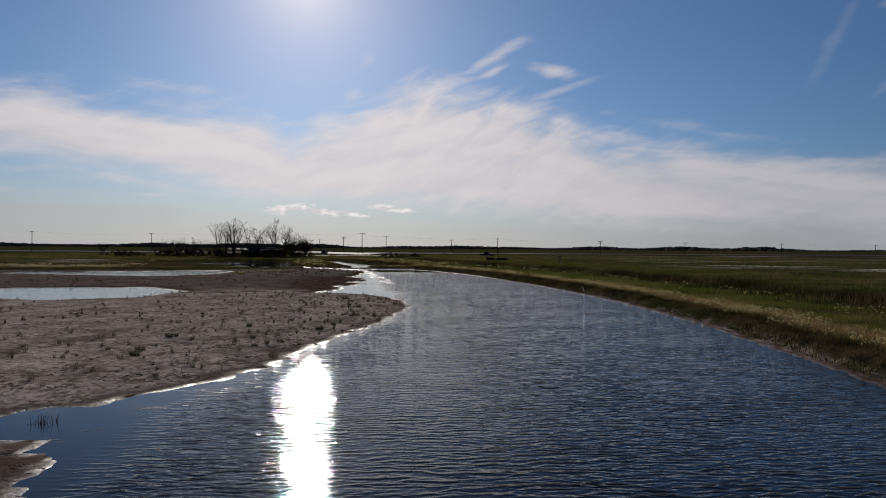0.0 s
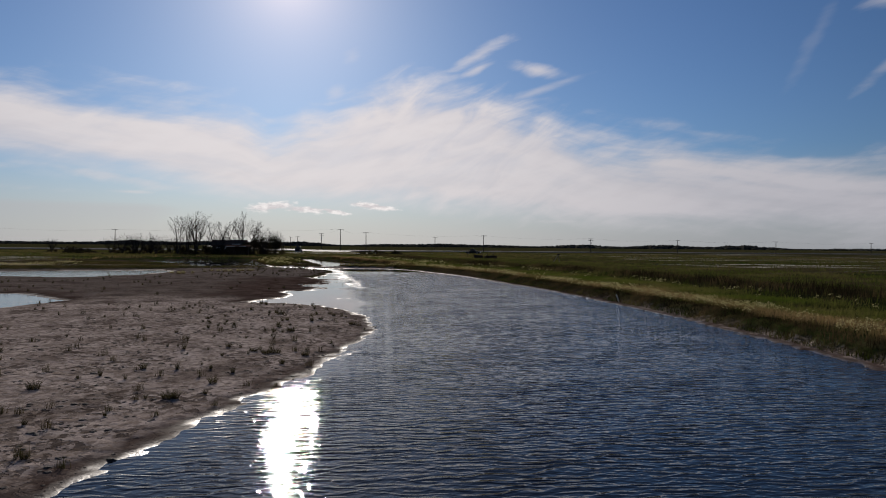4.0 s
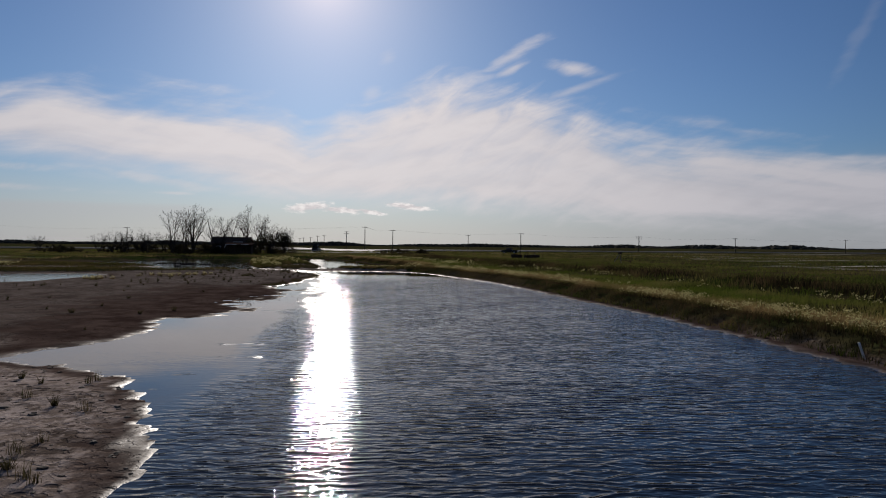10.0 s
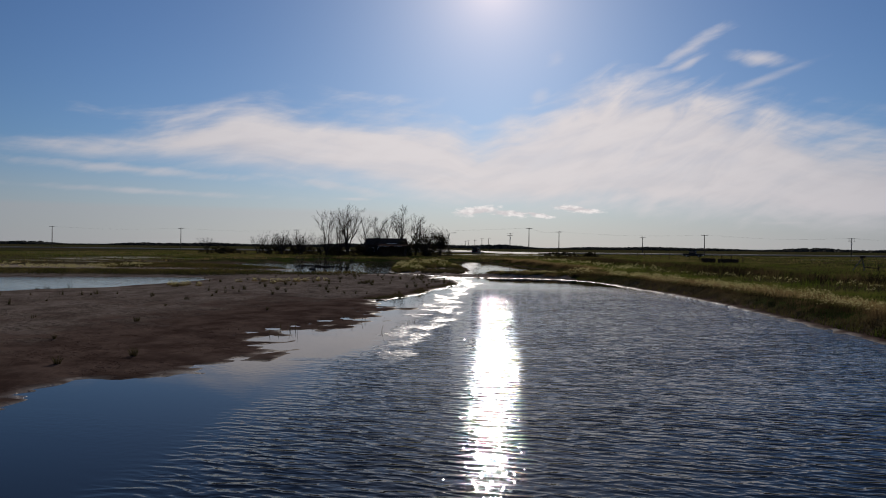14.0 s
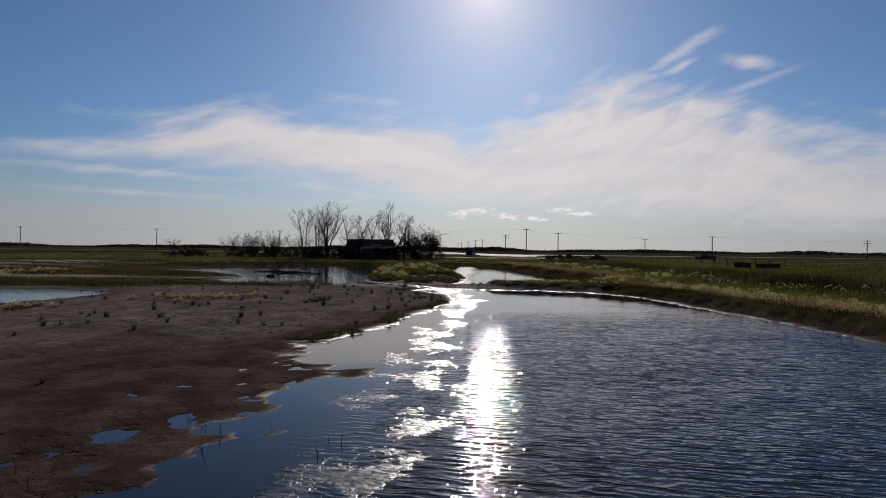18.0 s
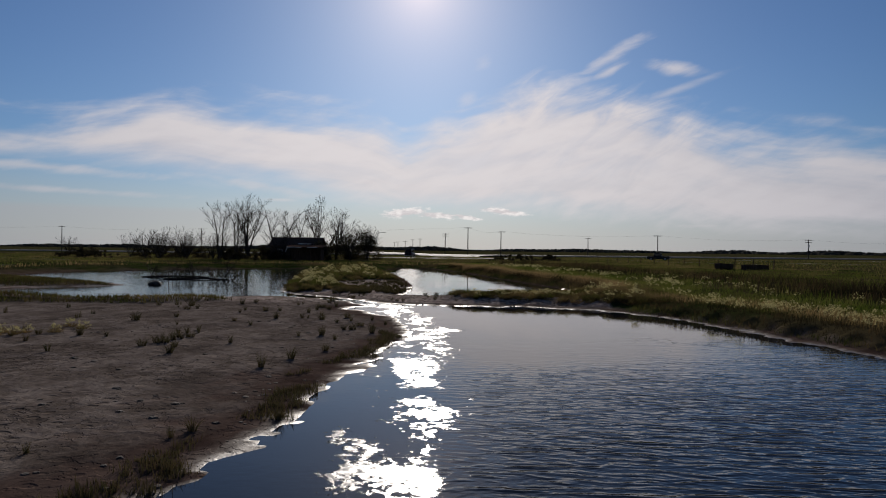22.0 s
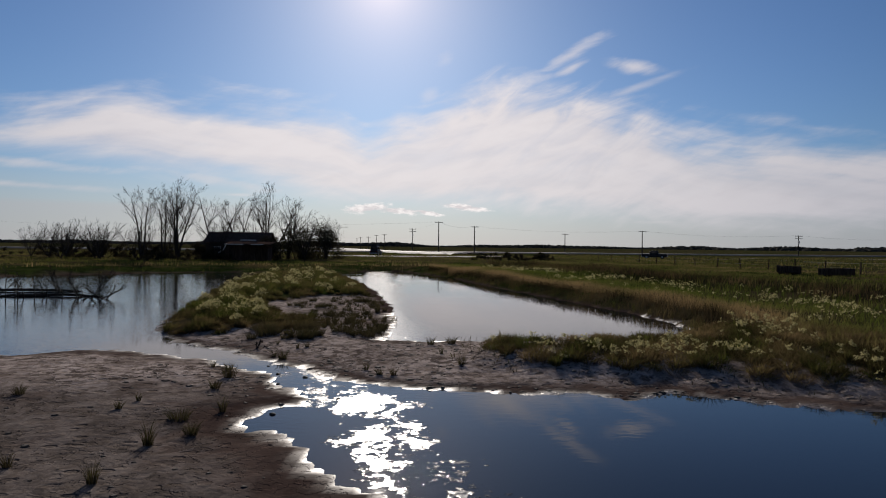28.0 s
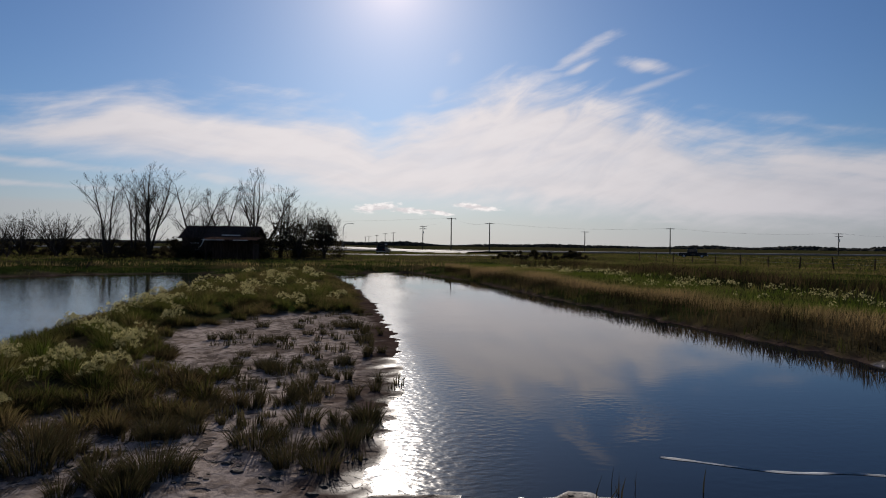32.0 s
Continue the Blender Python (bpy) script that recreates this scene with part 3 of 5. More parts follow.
def raw_mesh(name, co, faces, mat, layers=(), smooth=True):
    """A mesh from arrays of corners and of faces that all have the same number of corners."""
    me = bpy.data.meshes.new(name)
    co, faces = np.asarray(co, np.float32), np.asarray(faces, np.int32)
    m, c = faces.shape
    me.vertices.add(len(co))
    me.vertices.foreach_set("co", co.ravel())
    me.loops.add(m * c)
    me.loops.foreach_set("vertex_index", faces.ravel())
    me.polygons.add(m)
    me.polygons.foreach_set("loop_start", np.arange(0, m * c, c, dtype=np.int32))
    me.polygons.foreach_set("loop_total", np.full(m, c, np.int32))
    me.polygons.foreach_set("use_smooth", np.full(m, smooth))
    for key, values in layers:
        me.attributes.new(key, "FLOAT", "POINT").data.foreach_set("value", np.asarray(values, np.float32).ravel())
    me.update(calc_edges=True)
    me.materials.append(mat)
    return me


xs, ys = spread(-12.0, 19.0, 0.17, -4400, 4400), spread(8.0, 140.0, 0.22, -200, 4400, 1.035)
X, Y = np.meshgrid(xs, ys)
H, WD, TURF = land(X, Y)
# the grey silt begins along an uneven line
YS = Y + 2.6 * wobble(X, Y, 11.0, 46) + 1.2 * wobble(X, Y, 4.0, 47)
# the terms past y 121 and y 136 simply darken the mud along those banks
WET = (np.exp(-np.clip(WD - 0.1, 0, 99) / 0.8) * 0.75 + 0.80 * np.exp(-((X + 1.0) / 5.0) ** 2 - ((Y - 72) / 13.0) ** 4) + 0.34 * np.clip((YS - 53) / 6, 0, 1) * np.clip((88 - YS) / 5, 0, 1)
       + (0.16 - 0.16 * np.clip((Y - 112) / 3, 0, 1)) * np.clip((Y - 84) / 5, 0, 1) + 0.04 * np.clip((Y - 103) / 5, 0, 1) * (X < -2) + 0.8 * np.clip((Y - 136) / 8, 0, 1) + 0.9 * ((Y > 121) & (X > 3)) + 0.30 * np.exp(-(np.clip(WD, 0, 99) / 1.3) ** 2) * (Y > 83) * (Y < 101))
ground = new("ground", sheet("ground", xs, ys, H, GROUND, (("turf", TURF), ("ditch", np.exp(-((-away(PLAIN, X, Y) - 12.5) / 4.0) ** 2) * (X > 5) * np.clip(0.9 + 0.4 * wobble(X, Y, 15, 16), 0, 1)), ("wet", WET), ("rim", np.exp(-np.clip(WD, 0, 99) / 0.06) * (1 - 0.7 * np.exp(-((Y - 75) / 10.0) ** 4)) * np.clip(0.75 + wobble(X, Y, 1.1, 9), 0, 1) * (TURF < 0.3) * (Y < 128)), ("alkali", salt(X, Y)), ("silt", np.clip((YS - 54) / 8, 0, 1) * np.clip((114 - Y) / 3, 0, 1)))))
tagged(ground, "grey alkali mud flat and dark turf plain", "ground", kind="structure")
wx, wy = np.array([-60.0, 60.0]), np.array([-190.0, 190.0])
water = new("water", sheet("water", wx, wy, np.zeros((2, 2)), WATER))
tagged(water, "dark wind-rippled slough water glittering in sunlight", "water", kind="structure")

# ---- more materials ----


def leaf_material(name, low, high, straw, through_share=0.4):
    """Grass and leaves: two tones and a dry one, chosen by the layers tone and dry; light passes through the blades."""
    m = bpy.data.materials.new(name)
    m.use_nodes = True
    n = Nodes(m.node_tree)
    tone = n.add("ShaderNodeAttribute", attribute_name="tone").outputs["Fac"]
    dry = n.add("ShaderNodeAttribute", attribute_name="dry").outputs["Fac"]
    p = spot(n)
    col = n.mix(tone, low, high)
    col = n.mix(n.step(n.noise(p, 0.35, 3.0), 0.4, 0.7), col, n.mix(0.25, col, straw))
    col = n.mix(dry, col, straw)
    a, b, mixer = n.add("ShaderNodeBsdfDiffuse"), n.add("ShaderNodeBsdfTranslucent"), n.add("ShaderNodeMixShader")
    n.put(a.inputs[0], col), n.put(b.inputs[0], col)
    mixer.inputs[0].default_value = through_share
    n.put(mixer.inputs[1], a.outputs[0]), n.put(mixer.inputs[2], b.outputs[0])
    n.put(n.add("ShaderNodeOutputMaterial").inputs[0], mixer.outputs[0])
    return m


def plain_material(name, dark, light, rough=0.8, scale=6.0, metal=0.0, relief=0.01, spec=0.3, stretch=(1, 1, 1)):
    m, n, b = material(name, rough)
    p = n.add("ShaderNodeTexCoord").outputs["Object"]
    q = n.scaled(p, *stretch)
    g, f = n.noise(q, scale, 4.0, 0.6), n.noise(q, scale * 0.13, 3.0)
    col = n.mix(n.step(g, 0.3, 0.7), dark, light)
    n.put(b.inputs["Base Color"], n.mix(n.math("MULTIPLY", n.step(f, 0.45, 0.75), 0.5), col, dark))
    b.inputs["Metallic"].default_value = metal
    b.inputs["Specular IOR Level"].default_value = spec
    n.put(b.inputs["Normal"], n.bump(g, 0.6, relief))
    return m


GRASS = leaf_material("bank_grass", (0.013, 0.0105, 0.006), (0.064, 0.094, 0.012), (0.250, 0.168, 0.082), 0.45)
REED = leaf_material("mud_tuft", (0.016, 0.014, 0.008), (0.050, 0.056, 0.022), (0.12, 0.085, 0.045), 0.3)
PLUME = leaf_material("seed_plume", (0.28, 0.26, 0.10), (0.50, 0.47, 0.24), (0.42, 0.34, 0.18), 0.5)
LEAF = leaf_material("dark_leaf", (0.020, 0.020, 0.012), (0.042, 0.040, 0.022), (0.07, 0.05, 0.03), 0.25)
BARK = plain_material("grey_bark", (0.020, 0.016, 0.013), (0.050, 0.041, 0.033), 0.9, 14.0, spec=0.1)
OLDWOOD = plain_material("weathered_wood", (0.034, 0.022, 0.016), (0.080, 0.054, 0.040), 0.95, 9.0, spec=0.03, stretch=(1, 1, 0.15))
TARWOOD = plain_material("creosoted_pole", (0.045, 0.035, 0.028), (0.10, 0.08, 0.065), 0.85, 5.0, spec=0.15, stretch=(1, 1, 0.1))
DARKROOF = plain_material("old_shingle", (0.055, 0.034, 0.025), (0.115, 0.074, 0.056), 1.0, 7.0, spec=0.0)
PALETRIM = plain_material("flaking_white_paint", (0.45, 0.43, 0.40), (0.80, 0.78, 0.75), 0.6, 5.0)
METAL = plain_material("galvanised_steel", (0.25, 0.26, 0.27), (0.45, 0.46, 0.47), 0.45, 8.0, 0.8)
ASPHALT = plain_material("worn_asphalt", (0.045, 0.045, 0.047), (0.10, 0.10, 0.10), 0.75, 1.2, spec=0.16)
GRAVEL = plain_material("pale_gravel", (0.16, 0.145, 0.13), (0.34, 0.31, 0.28), 0.9, 3.0)
PAINT_DARK = plain_material("dark_car_paint", (0.008, 0.008, 0.009), (0.018, 0.018, 0.019), 0.45, 2.0, spec=0.2, relief=0.0)
PAINT_GREY = plain_material("grey_car_paint", (0.014, 0.014, 0.014), (0.028, 0.027, 0.026), 0.45, 2.0, spec=0.2, relief=0.0)
GLASS = plain_material("tinted_glass", (0.008, 0.010, 0.012), (0.02, 0.022, 0.025), 0.05, 2.0, spec=0.6, relief=0.0)
RUBBER = plain_material("tyre_rubber", (0.010, 0.010, 0.010), (0.028, 0.028, 0.028), 0.85, 20.0, spec=0.2)
STONE = plain_material("wet_boulder", (0.018, 0.016, 0.015), (0.05, 0.045, 0.04), 0.75, 5.0, spec=0.15)
# leaf tones lifted to carry the haze of distance in the colour
HAZEDLEAF = leaf_material("hazed_leaf", (0.036, 0.036, 0.032), (0.060, 0.060, 0.052), (0.07, 0.06, 0.05), 0.2)
CLOD = plain_material("dark_mud_clod", (0.035, 0.027, 0.022), (0.10, 0.082, 0.068), 0.85, 9.0, spec=0.15)
REDLENS = plain_material("red_lens", (0.16, 0.01, 0.01), (0.25, 0.02, 0.02), 0.25, 3.0, relief=0.0)
BLEACHED = plain_material("bleached_timber", (0.10, 0.088, 0.075), (0.24, 0.21, 0.18), 0.85, 8.0, spec=0.1, stretch=(1, 1, 0.2))
SIGNBACK = plain_material("sign_back", (0.05, 0.05, 0.05), (0.10, 0.10, 0.10), 0.5, 4.0, 0.3)

# ---- builders ----


def part(name, bm, mat, parent=None, label=""):
    """Links a bmesh as one mesh object, under a thing or a part where one is given."""
    me = bpy.data.meshes.new(name)
    bm.to_mesh(me)
    bm.free()
    me.materials.append(mat)
    ob = new(name, me)
    if parent is not None:
        ob.parent = parent
    return tagged(ob, label)


def base(name, x, y, z=0.0, turn=0.0, label="", category="", group=""):
    e = new(name)
    e.matrix_world = pose(x, y, z, 0, 0, turn)
    return tagged(e, label, category, group)


def box_bm(sx, sy, sz, x=0.0, y=0.0, z=0.0, bevel=0.0, turn=None):
    bm = bmesh.new()
    bmesh.ops.create_cube(bm, size=1.0)
    bmesh.ops.scale(bm, vec=(sx, sy, sz), verts=bm.verts)
    if bevel:
        bmesh.ops.bevel(bm, geom=bm.edges[:], offset=bevel, segments=1, affect="EDGES")
    if turn is not None:
        bmesh.ops.transform(bm, matrix=turn, verts=bm.verts)
    bmesh.ops.translate(bm, vec=(x, y, z), verts=bm.verts)
    return bm


def tube_bm(points, radii, sides=6, bm=None):
    """A tapered tube along a line of points."""
    bm = bm or bmesh.new()
    rings = []
    for k, (p, r) in enumerate(zip(points, radii)):
        p = Vector(p)
        d = Vector(points[min(k + 1, len(points) - 1)]) - Vector(points[max(k - 1, 0)])
        q = d.to_track_quat("Z", "Y")
        rings.append([bm.verts.new(p + q @ Vector((r * math.cos(6.2832 * i / sides), r * math.sin(6.2832 * i / sides), 0))) for i in range(sides)])
    for a, b in zip(rings, rings[1:]):
        for i in range(sides):
            bm.faces.new((a[i], a[(i + 1) % sides], b[(i + 1) % sides], b[i]))
    bm.faces.new(rings[0][::-1])
    bm.faces.new(rings[-1])
    return bm


def floor_at(x, y):
    return float(land(np.array([float(x)]), np.array([float(y)]))[0][0])


def blades(name, x, y, z, height, width, mat, tone, dry, lean=0.35, seed=1, segments=2, droop=0.0, bend=None):
    """One mesh of bent blades, each a strip that narrows to a tip."""
    g = np.random.default_rng(seed)
    n = len(x)
    a, b = g.uniform(0, 6.283, n), g.uniform(0, 6.283, n)
    l = height * lean * g.uniform(0.2, 1.3, n)
    lx, ly = np.cos(b) * l + height * 0.06, np.sin(b) * l - height * 0.04
    if bend is not None:
        lx, ly = lx * 0.35 + bend[0], ly * 0.35 + bend[1]
    sx, sy = np.cos(a) * width / 2, np.sin(a) * width / 2
    co = []
    for k in range(segments):
        f = k / segments
        s = 1 - 0.45 * f
        cx, cy, cz = x + lx * f * f, y + ly * f * f, z + height * (f - droop * f * f)
        co += [np.stack([cx - sx * s, cy - sy * s, cz], 1), np.stack([cx + sx * s, cy + sy * s, cz], 1)]
    co.append(np.stack([x + lx, y + ly, z + height * (1 - droop)], 1))
    per = 2 * segments + 1
    V = np.stack(co, 1)
    off = (np.arange(n) * per)[:, None]
    F = []
    for k in range(segments - 1):
        i = 2 * k
        F += [np.concatenate([off + i, off + i + 1, off + i + 3], 1), np.concatenate([off + i, off + i + 3, off + i + 2], 1)]
    F.append(np.concatenate([off + per - 3, off + per - 2, off + per - 1], 1))
    # tone climbs from foot to tip: the shade low among the stems, as colour
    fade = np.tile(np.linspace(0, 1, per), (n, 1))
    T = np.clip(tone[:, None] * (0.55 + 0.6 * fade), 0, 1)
    D = np.tile(dry[:, None], (1, per))
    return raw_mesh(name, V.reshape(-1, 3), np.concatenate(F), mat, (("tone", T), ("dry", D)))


def scatter(poly, count, seed, x0, x1, y0, y1):
    g = np.random.default_rng(seed)
    x, y = g.uniform(x0, x1, count), g.uniform(y0, y1, count)
    k = inside(poly, x, y)
    return x[k], y[k], g


def tussocks(name, cx, cy, radius, tall, each, tone_c, dry_c, seed, label):
    """Round arching tussocks of fine grass as one sheet of stuff: blades lean out from each centre."""
    g = np.random.default_rng(seed)
    m = np.repeat(np.arange(len(cx)), each)
    n = len(m)
    r, a = radius[m] * np.sqrt(g.uniform(0, 1, n)) * 0.75, g.uniform(0, 6.283, n)
    x, y = cx[m] + r * np.cos(a), cy[m] + r * np.sin(a)
    f = r / (radius[m] * 0.75)
    h = tall[m] * (1.05 - 0.40 * f) * g.uniform(0.55, 1.15, n)
    out = radius[m] * f * g.uniform(0.4, 1.3, n)
    z, w, _ = land(x, y)
    k = w > 0.06
    # blades darken towards each rim: shadowed gaps between tussocks, set in the tone
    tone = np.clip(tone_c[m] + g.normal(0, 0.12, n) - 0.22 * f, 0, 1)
    dry = np.clip(dry_c[m] + g.normal(0, 0.12, n), 0, 0.9)
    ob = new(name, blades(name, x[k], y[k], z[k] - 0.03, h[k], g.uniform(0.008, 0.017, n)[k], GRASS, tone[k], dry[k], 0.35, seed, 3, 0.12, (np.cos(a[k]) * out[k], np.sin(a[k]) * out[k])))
    return tagged(ob, label, "grass", kind="stuff")


# ---- grass of the eastern bank and of the plain ----


def plain_grass(name, count, box, dmin, dmax, seed, label, wide=1.0, segments=2):
    g = np.random.default_rng(seed)
    x, y = g.uniform(box[0], box[1], count), g.uniform(box[2], box[3], count)
    d = -away(PLAIN, x, y)
    k = (d > np.where(y < 106, max(dmin, -0.28), dmin)) & (d < dmax)
    x, y, d = x[k], y[k], d[k]
    z, w, _ = land(x, y)
    clump = wobble(x, y, 2.2, 11)
    k = (w > 0.12) & (g.uniform(0, 1, len(x)) < (0.75 + 0.3 * clump) * (1 - 0.9 * salt(x, y)))
    thin = (y > 111) & (y < 121.5) & (x < 9)
    if name == "bank_grass":
        k &= ~thin | (g.uniform(0, 1, len(x)) < 0.12)
    k &= ~thin | (clump + 0.5 * wobble(x, y, 0.9, 17) > g.uniform(-1.0, 0.7, len(x)))
    x, y, d, z, clump = x[k], y[k], d[k], z[k], clump[k]
    n = len(x)
    # edge: the bank's shaded water side, put into the blades as a darker tone
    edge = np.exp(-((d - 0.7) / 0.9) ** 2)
    pale = np.exp(-((d - np.where((y > 118) & (x > 0), 1.9, 2.5) - 0.5 * wobble(x, y, 7, 12)) / np.where((y > 118) & (x > 0), 1.5, 1.0)) ** 2) * (0.75 + 0.25 * wobble(x, y, 12, 13))
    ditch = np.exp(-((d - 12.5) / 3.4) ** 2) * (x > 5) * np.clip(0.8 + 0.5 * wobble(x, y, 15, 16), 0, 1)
    h = (0.22 - 0.04 * edge + 0.14 * pale + 0.40 * ditch + 0.06 * clump) * g.uniform(0.6, 1.35, n)
    h = np.where((y > 111) & (y < 121.5) & (x < 9), h * 0.55, h + 0.24 * edge * (y > 119) * g.uniform(0.4, 1.2, n))
    low_berm = np.where((y > 111) & (y < 121.5) & (x < 9), 0.22, 0.0)
    strip = np.exp(-((d - 5.0) / 2.2) ** 2)
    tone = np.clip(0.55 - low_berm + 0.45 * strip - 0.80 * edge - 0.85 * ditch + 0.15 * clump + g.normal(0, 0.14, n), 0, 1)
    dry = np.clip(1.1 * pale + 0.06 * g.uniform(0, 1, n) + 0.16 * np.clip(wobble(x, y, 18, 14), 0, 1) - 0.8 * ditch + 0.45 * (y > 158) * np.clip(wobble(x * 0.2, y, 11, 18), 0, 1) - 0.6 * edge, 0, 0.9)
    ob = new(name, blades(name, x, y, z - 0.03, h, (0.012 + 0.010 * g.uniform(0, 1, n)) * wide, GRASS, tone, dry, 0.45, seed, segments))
    return tagged(ob, label, "grass", kind="stuff")


x, y, g = scatter(PLAIN, 1500, 27, -1, 11, 111.5, 121.5)
d = -away(PLAIN, x, y)
k = (d > 0.30) & (wobble(x, y, 2.4, 17) + 0.28 * (x - 1.0) > g.uniform(-0.9, 0.3, len(x)))
x, y, d = x[k], y[k], d[k]
n = len(x)
tussocks("berm_grass", x, y, g.uniform(0.14, 0.36, n), g.uniform(0.20, 0.40, n), 90, np.clip(g.normal(0.34, 0.18, n), 0.05, 0.8), np.clip(0.12 + 0.35 * wobble(x, y, 4.0, 19), 0, 0.7), 28,
         "dark green tussocks with straw tips on the mud berm")
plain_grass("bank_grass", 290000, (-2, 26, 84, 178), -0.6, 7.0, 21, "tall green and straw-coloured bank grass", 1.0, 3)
plain_grass("bank_grass", 250000, (11, 26, -6, 84), -0.6, 7.5, 22, "tall cream-topped grass along the bank, its shaded edge toned dark", 1.2)
plain_grass("meadow_grass", 200000, (8, 62, -6, 200), 7.0, 34.0, 23, "green meadow grass behind the bank", 2.4)
plain_grass("meadow_grass", 100000, (24, 190, 10, 280), 30.0, 150.0, 24, "thin green and brown prairie grass", 6.0)
plain_grass("meadow_grass", 130000, (-110, 40, 160, 262), -5.6, 120.0, 25, "green grass north of the ponds", 2.3)
plain_grass("meadow_grass", 50000, (-150, -38, 96, 190), 0.0, 90.0, 26, "low straw and green grass west of the ponds", 4.0)


def plumes(name, x, y, z, size, seed, label, heads=9, strips=14, hair=(0.025, 0.075), wide=0.0035):
    """Mounded clumps of silky seed heads, each head a small tassel of hair-thin strips that arch over on all sides."""
    g = np.random.default_rng(seed)
    m = len(x) * heads
    r, b = np.repeat(size, heads) * np.sqrt(g.uniform(0, 1, m)), g.uniform(0, 6.283, m)
    hx, hy = np.repeat(x, heads) + r * np.cos(b), np.repeat(y, heads) + r * np.sin(b)
    hz = np.repeat(z, heads) - 0.75 * r * r / np.repeat(size, heads) + g.normal(0, 0.025, m)
    k = strips
    n = m * k
    X, Y, Z = (np.repeat(v, k) + g.normal(0, 0.010, n) for v in (hx, hy, hz))
    a = np.repeat(b, k) + g.normal(0, 1.4, n)
    reach = g.uniform(*hair, n)
    lift = reach * g.uniform(0.2, 1.2, n)
    co = []
    for f, s in ((0.0, 0.7), (0.5, 1.0), (1.0, 0.3)):
        cx, cy = X + np.cos(a) * reach * f, Y + np.sin(a) * reach * f
        cz = Z + lift * math.sin(2.6 * f) - 0.25 * reach * f
        co += [np.stack([cx + np.sin(a) * wide * s, cy - np.cos(a) * wide * s, cz - wide * s], 1), np.stack([cx - np.sin(a) * wide * s, cy + np.cos(a) * wide * s, cz + wide * s], 1)]
    V = np.stack(co, 1)
    off = (np.arange(n) * 6)[:, None]
    F = np.concatenate([np.concatenate([off + i, off + i + 1, off + i + 3, off + i + 2], 1) for i in (0, 2)])
    tone = np.repeat(g.uniform(0.1, 1, n), 6)
    return tagged(new(name, raw_mesh(name, V.reshape(-1, 3), F, PLUME, (("tone", tone), ("dry", np.repeat(g.uniform(0, 0.4, n), 6))))), label, "seed heads", kind="stuff")


def bank_plumes(count, seed, box, centre, width, share, heads=6, strips=10, low=0.10, high=0.26):
    x, y, g = scatter(PLAIN, count, seed, *box)
    d = -away(PLAIN, x, y)
    patch = wobble(x, y, 5.0, 31) + 0.6 * wobble(x, y, 1.6, 32)
    k = (np.abs(d - centre) < width * g.uniform(0.3, 1.0, len(x))) & (patch > share)
    x, y = x[k], y[k]
    z = land(x, y)[0]
    tall = np.where((y > 111) & (y < 121.5) & (x < 9), 0.6, 1.0)
    plumes("seed_heads", x, y, z + g.uniform(0.28, 0.46, len(x)) * tall, g.uniform(low, high, len(x)), seed, "cream silky seed heads over the bank grass", heads, strips, (0.02, 0.055), 0.005)


bank_plumes(14000, 41, (11, 26, 0, 112), 2.0, 1.3, -0.2, 6, 6, 0.10, 0.30)
bank_plumes(9000, 42, (11, 34, 0, 180), 7.2, 2.0, 0.35, 4, 6, 0.06, 0.22)
bank_plumes(1100, 43, (-1, 14, 112, 122), 2.2, 1.9, 0.0, 5, 9, 0.05, 0.14)
bank_plumes(8000, 44, (2, 24, 120, 165), 5.5, 2.2, 0.2, 4, 6, 0.06, 0.20)

# ---- the island ----
x, y, g = scatter(ISLAND, 2300, 51, -18, -3, 119, 167)
d = -away(ISLAND, x, y)
bare = wobble(x, y, 2.2, 52)
k = (d > 0.12) & ((bare > -0.45) | (d < 0.9)) & ((y < 146) | (g.uniform(0, 1, len(x)) < 0.6))
x, y, d = x[k], y[k], d[k]
n = len(x)
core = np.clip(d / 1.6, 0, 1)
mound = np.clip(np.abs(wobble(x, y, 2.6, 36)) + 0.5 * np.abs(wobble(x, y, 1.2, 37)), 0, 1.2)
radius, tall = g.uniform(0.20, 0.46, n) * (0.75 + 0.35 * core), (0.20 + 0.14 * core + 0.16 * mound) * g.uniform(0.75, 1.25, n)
# sunlit crowns and shaded hollows of the mounds are painted in by tone
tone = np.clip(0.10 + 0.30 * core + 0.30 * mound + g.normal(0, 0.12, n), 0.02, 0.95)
near = y < 138
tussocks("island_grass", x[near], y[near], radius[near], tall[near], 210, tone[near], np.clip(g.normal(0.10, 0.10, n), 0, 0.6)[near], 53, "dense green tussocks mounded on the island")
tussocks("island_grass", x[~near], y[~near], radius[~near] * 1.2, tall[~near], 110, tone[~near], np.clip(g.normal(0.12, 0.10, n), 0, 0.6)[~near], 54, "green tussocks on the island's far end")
k = (mound + 0.5 * wobble(x, y, 4.0, 55) + g.normal(0, 0.12, n) > 1.02) & (d > 0.7) & (y + 0.9 * (x + 10) > 121.5)
x, y, radius, tall = x[k], y[k], radius[k], tall[k]
plumes("seed_heads", x, y, land(x, y)[0] + tall * 0.92, radius * 0.85, 57, "cream silky seed heads crowning the island grass", 30, 10)
ISLAND_FRONT = [(-9.3, 121.3), (-7.5, 121.0), (-5.2, 121.6), (-4.5, 123.0), (-5.4, 125.3), (-6.6, 126.0), (-7.5, 124.0)]
x, y, g = scatter(ISLAND_FRONT, 340, 151, -9.5, -4, 120.5, 126.2)
k = wobble(x, y, 1.5, 152) > -0.25
x, y = x[k], y[k]
n = len(x)
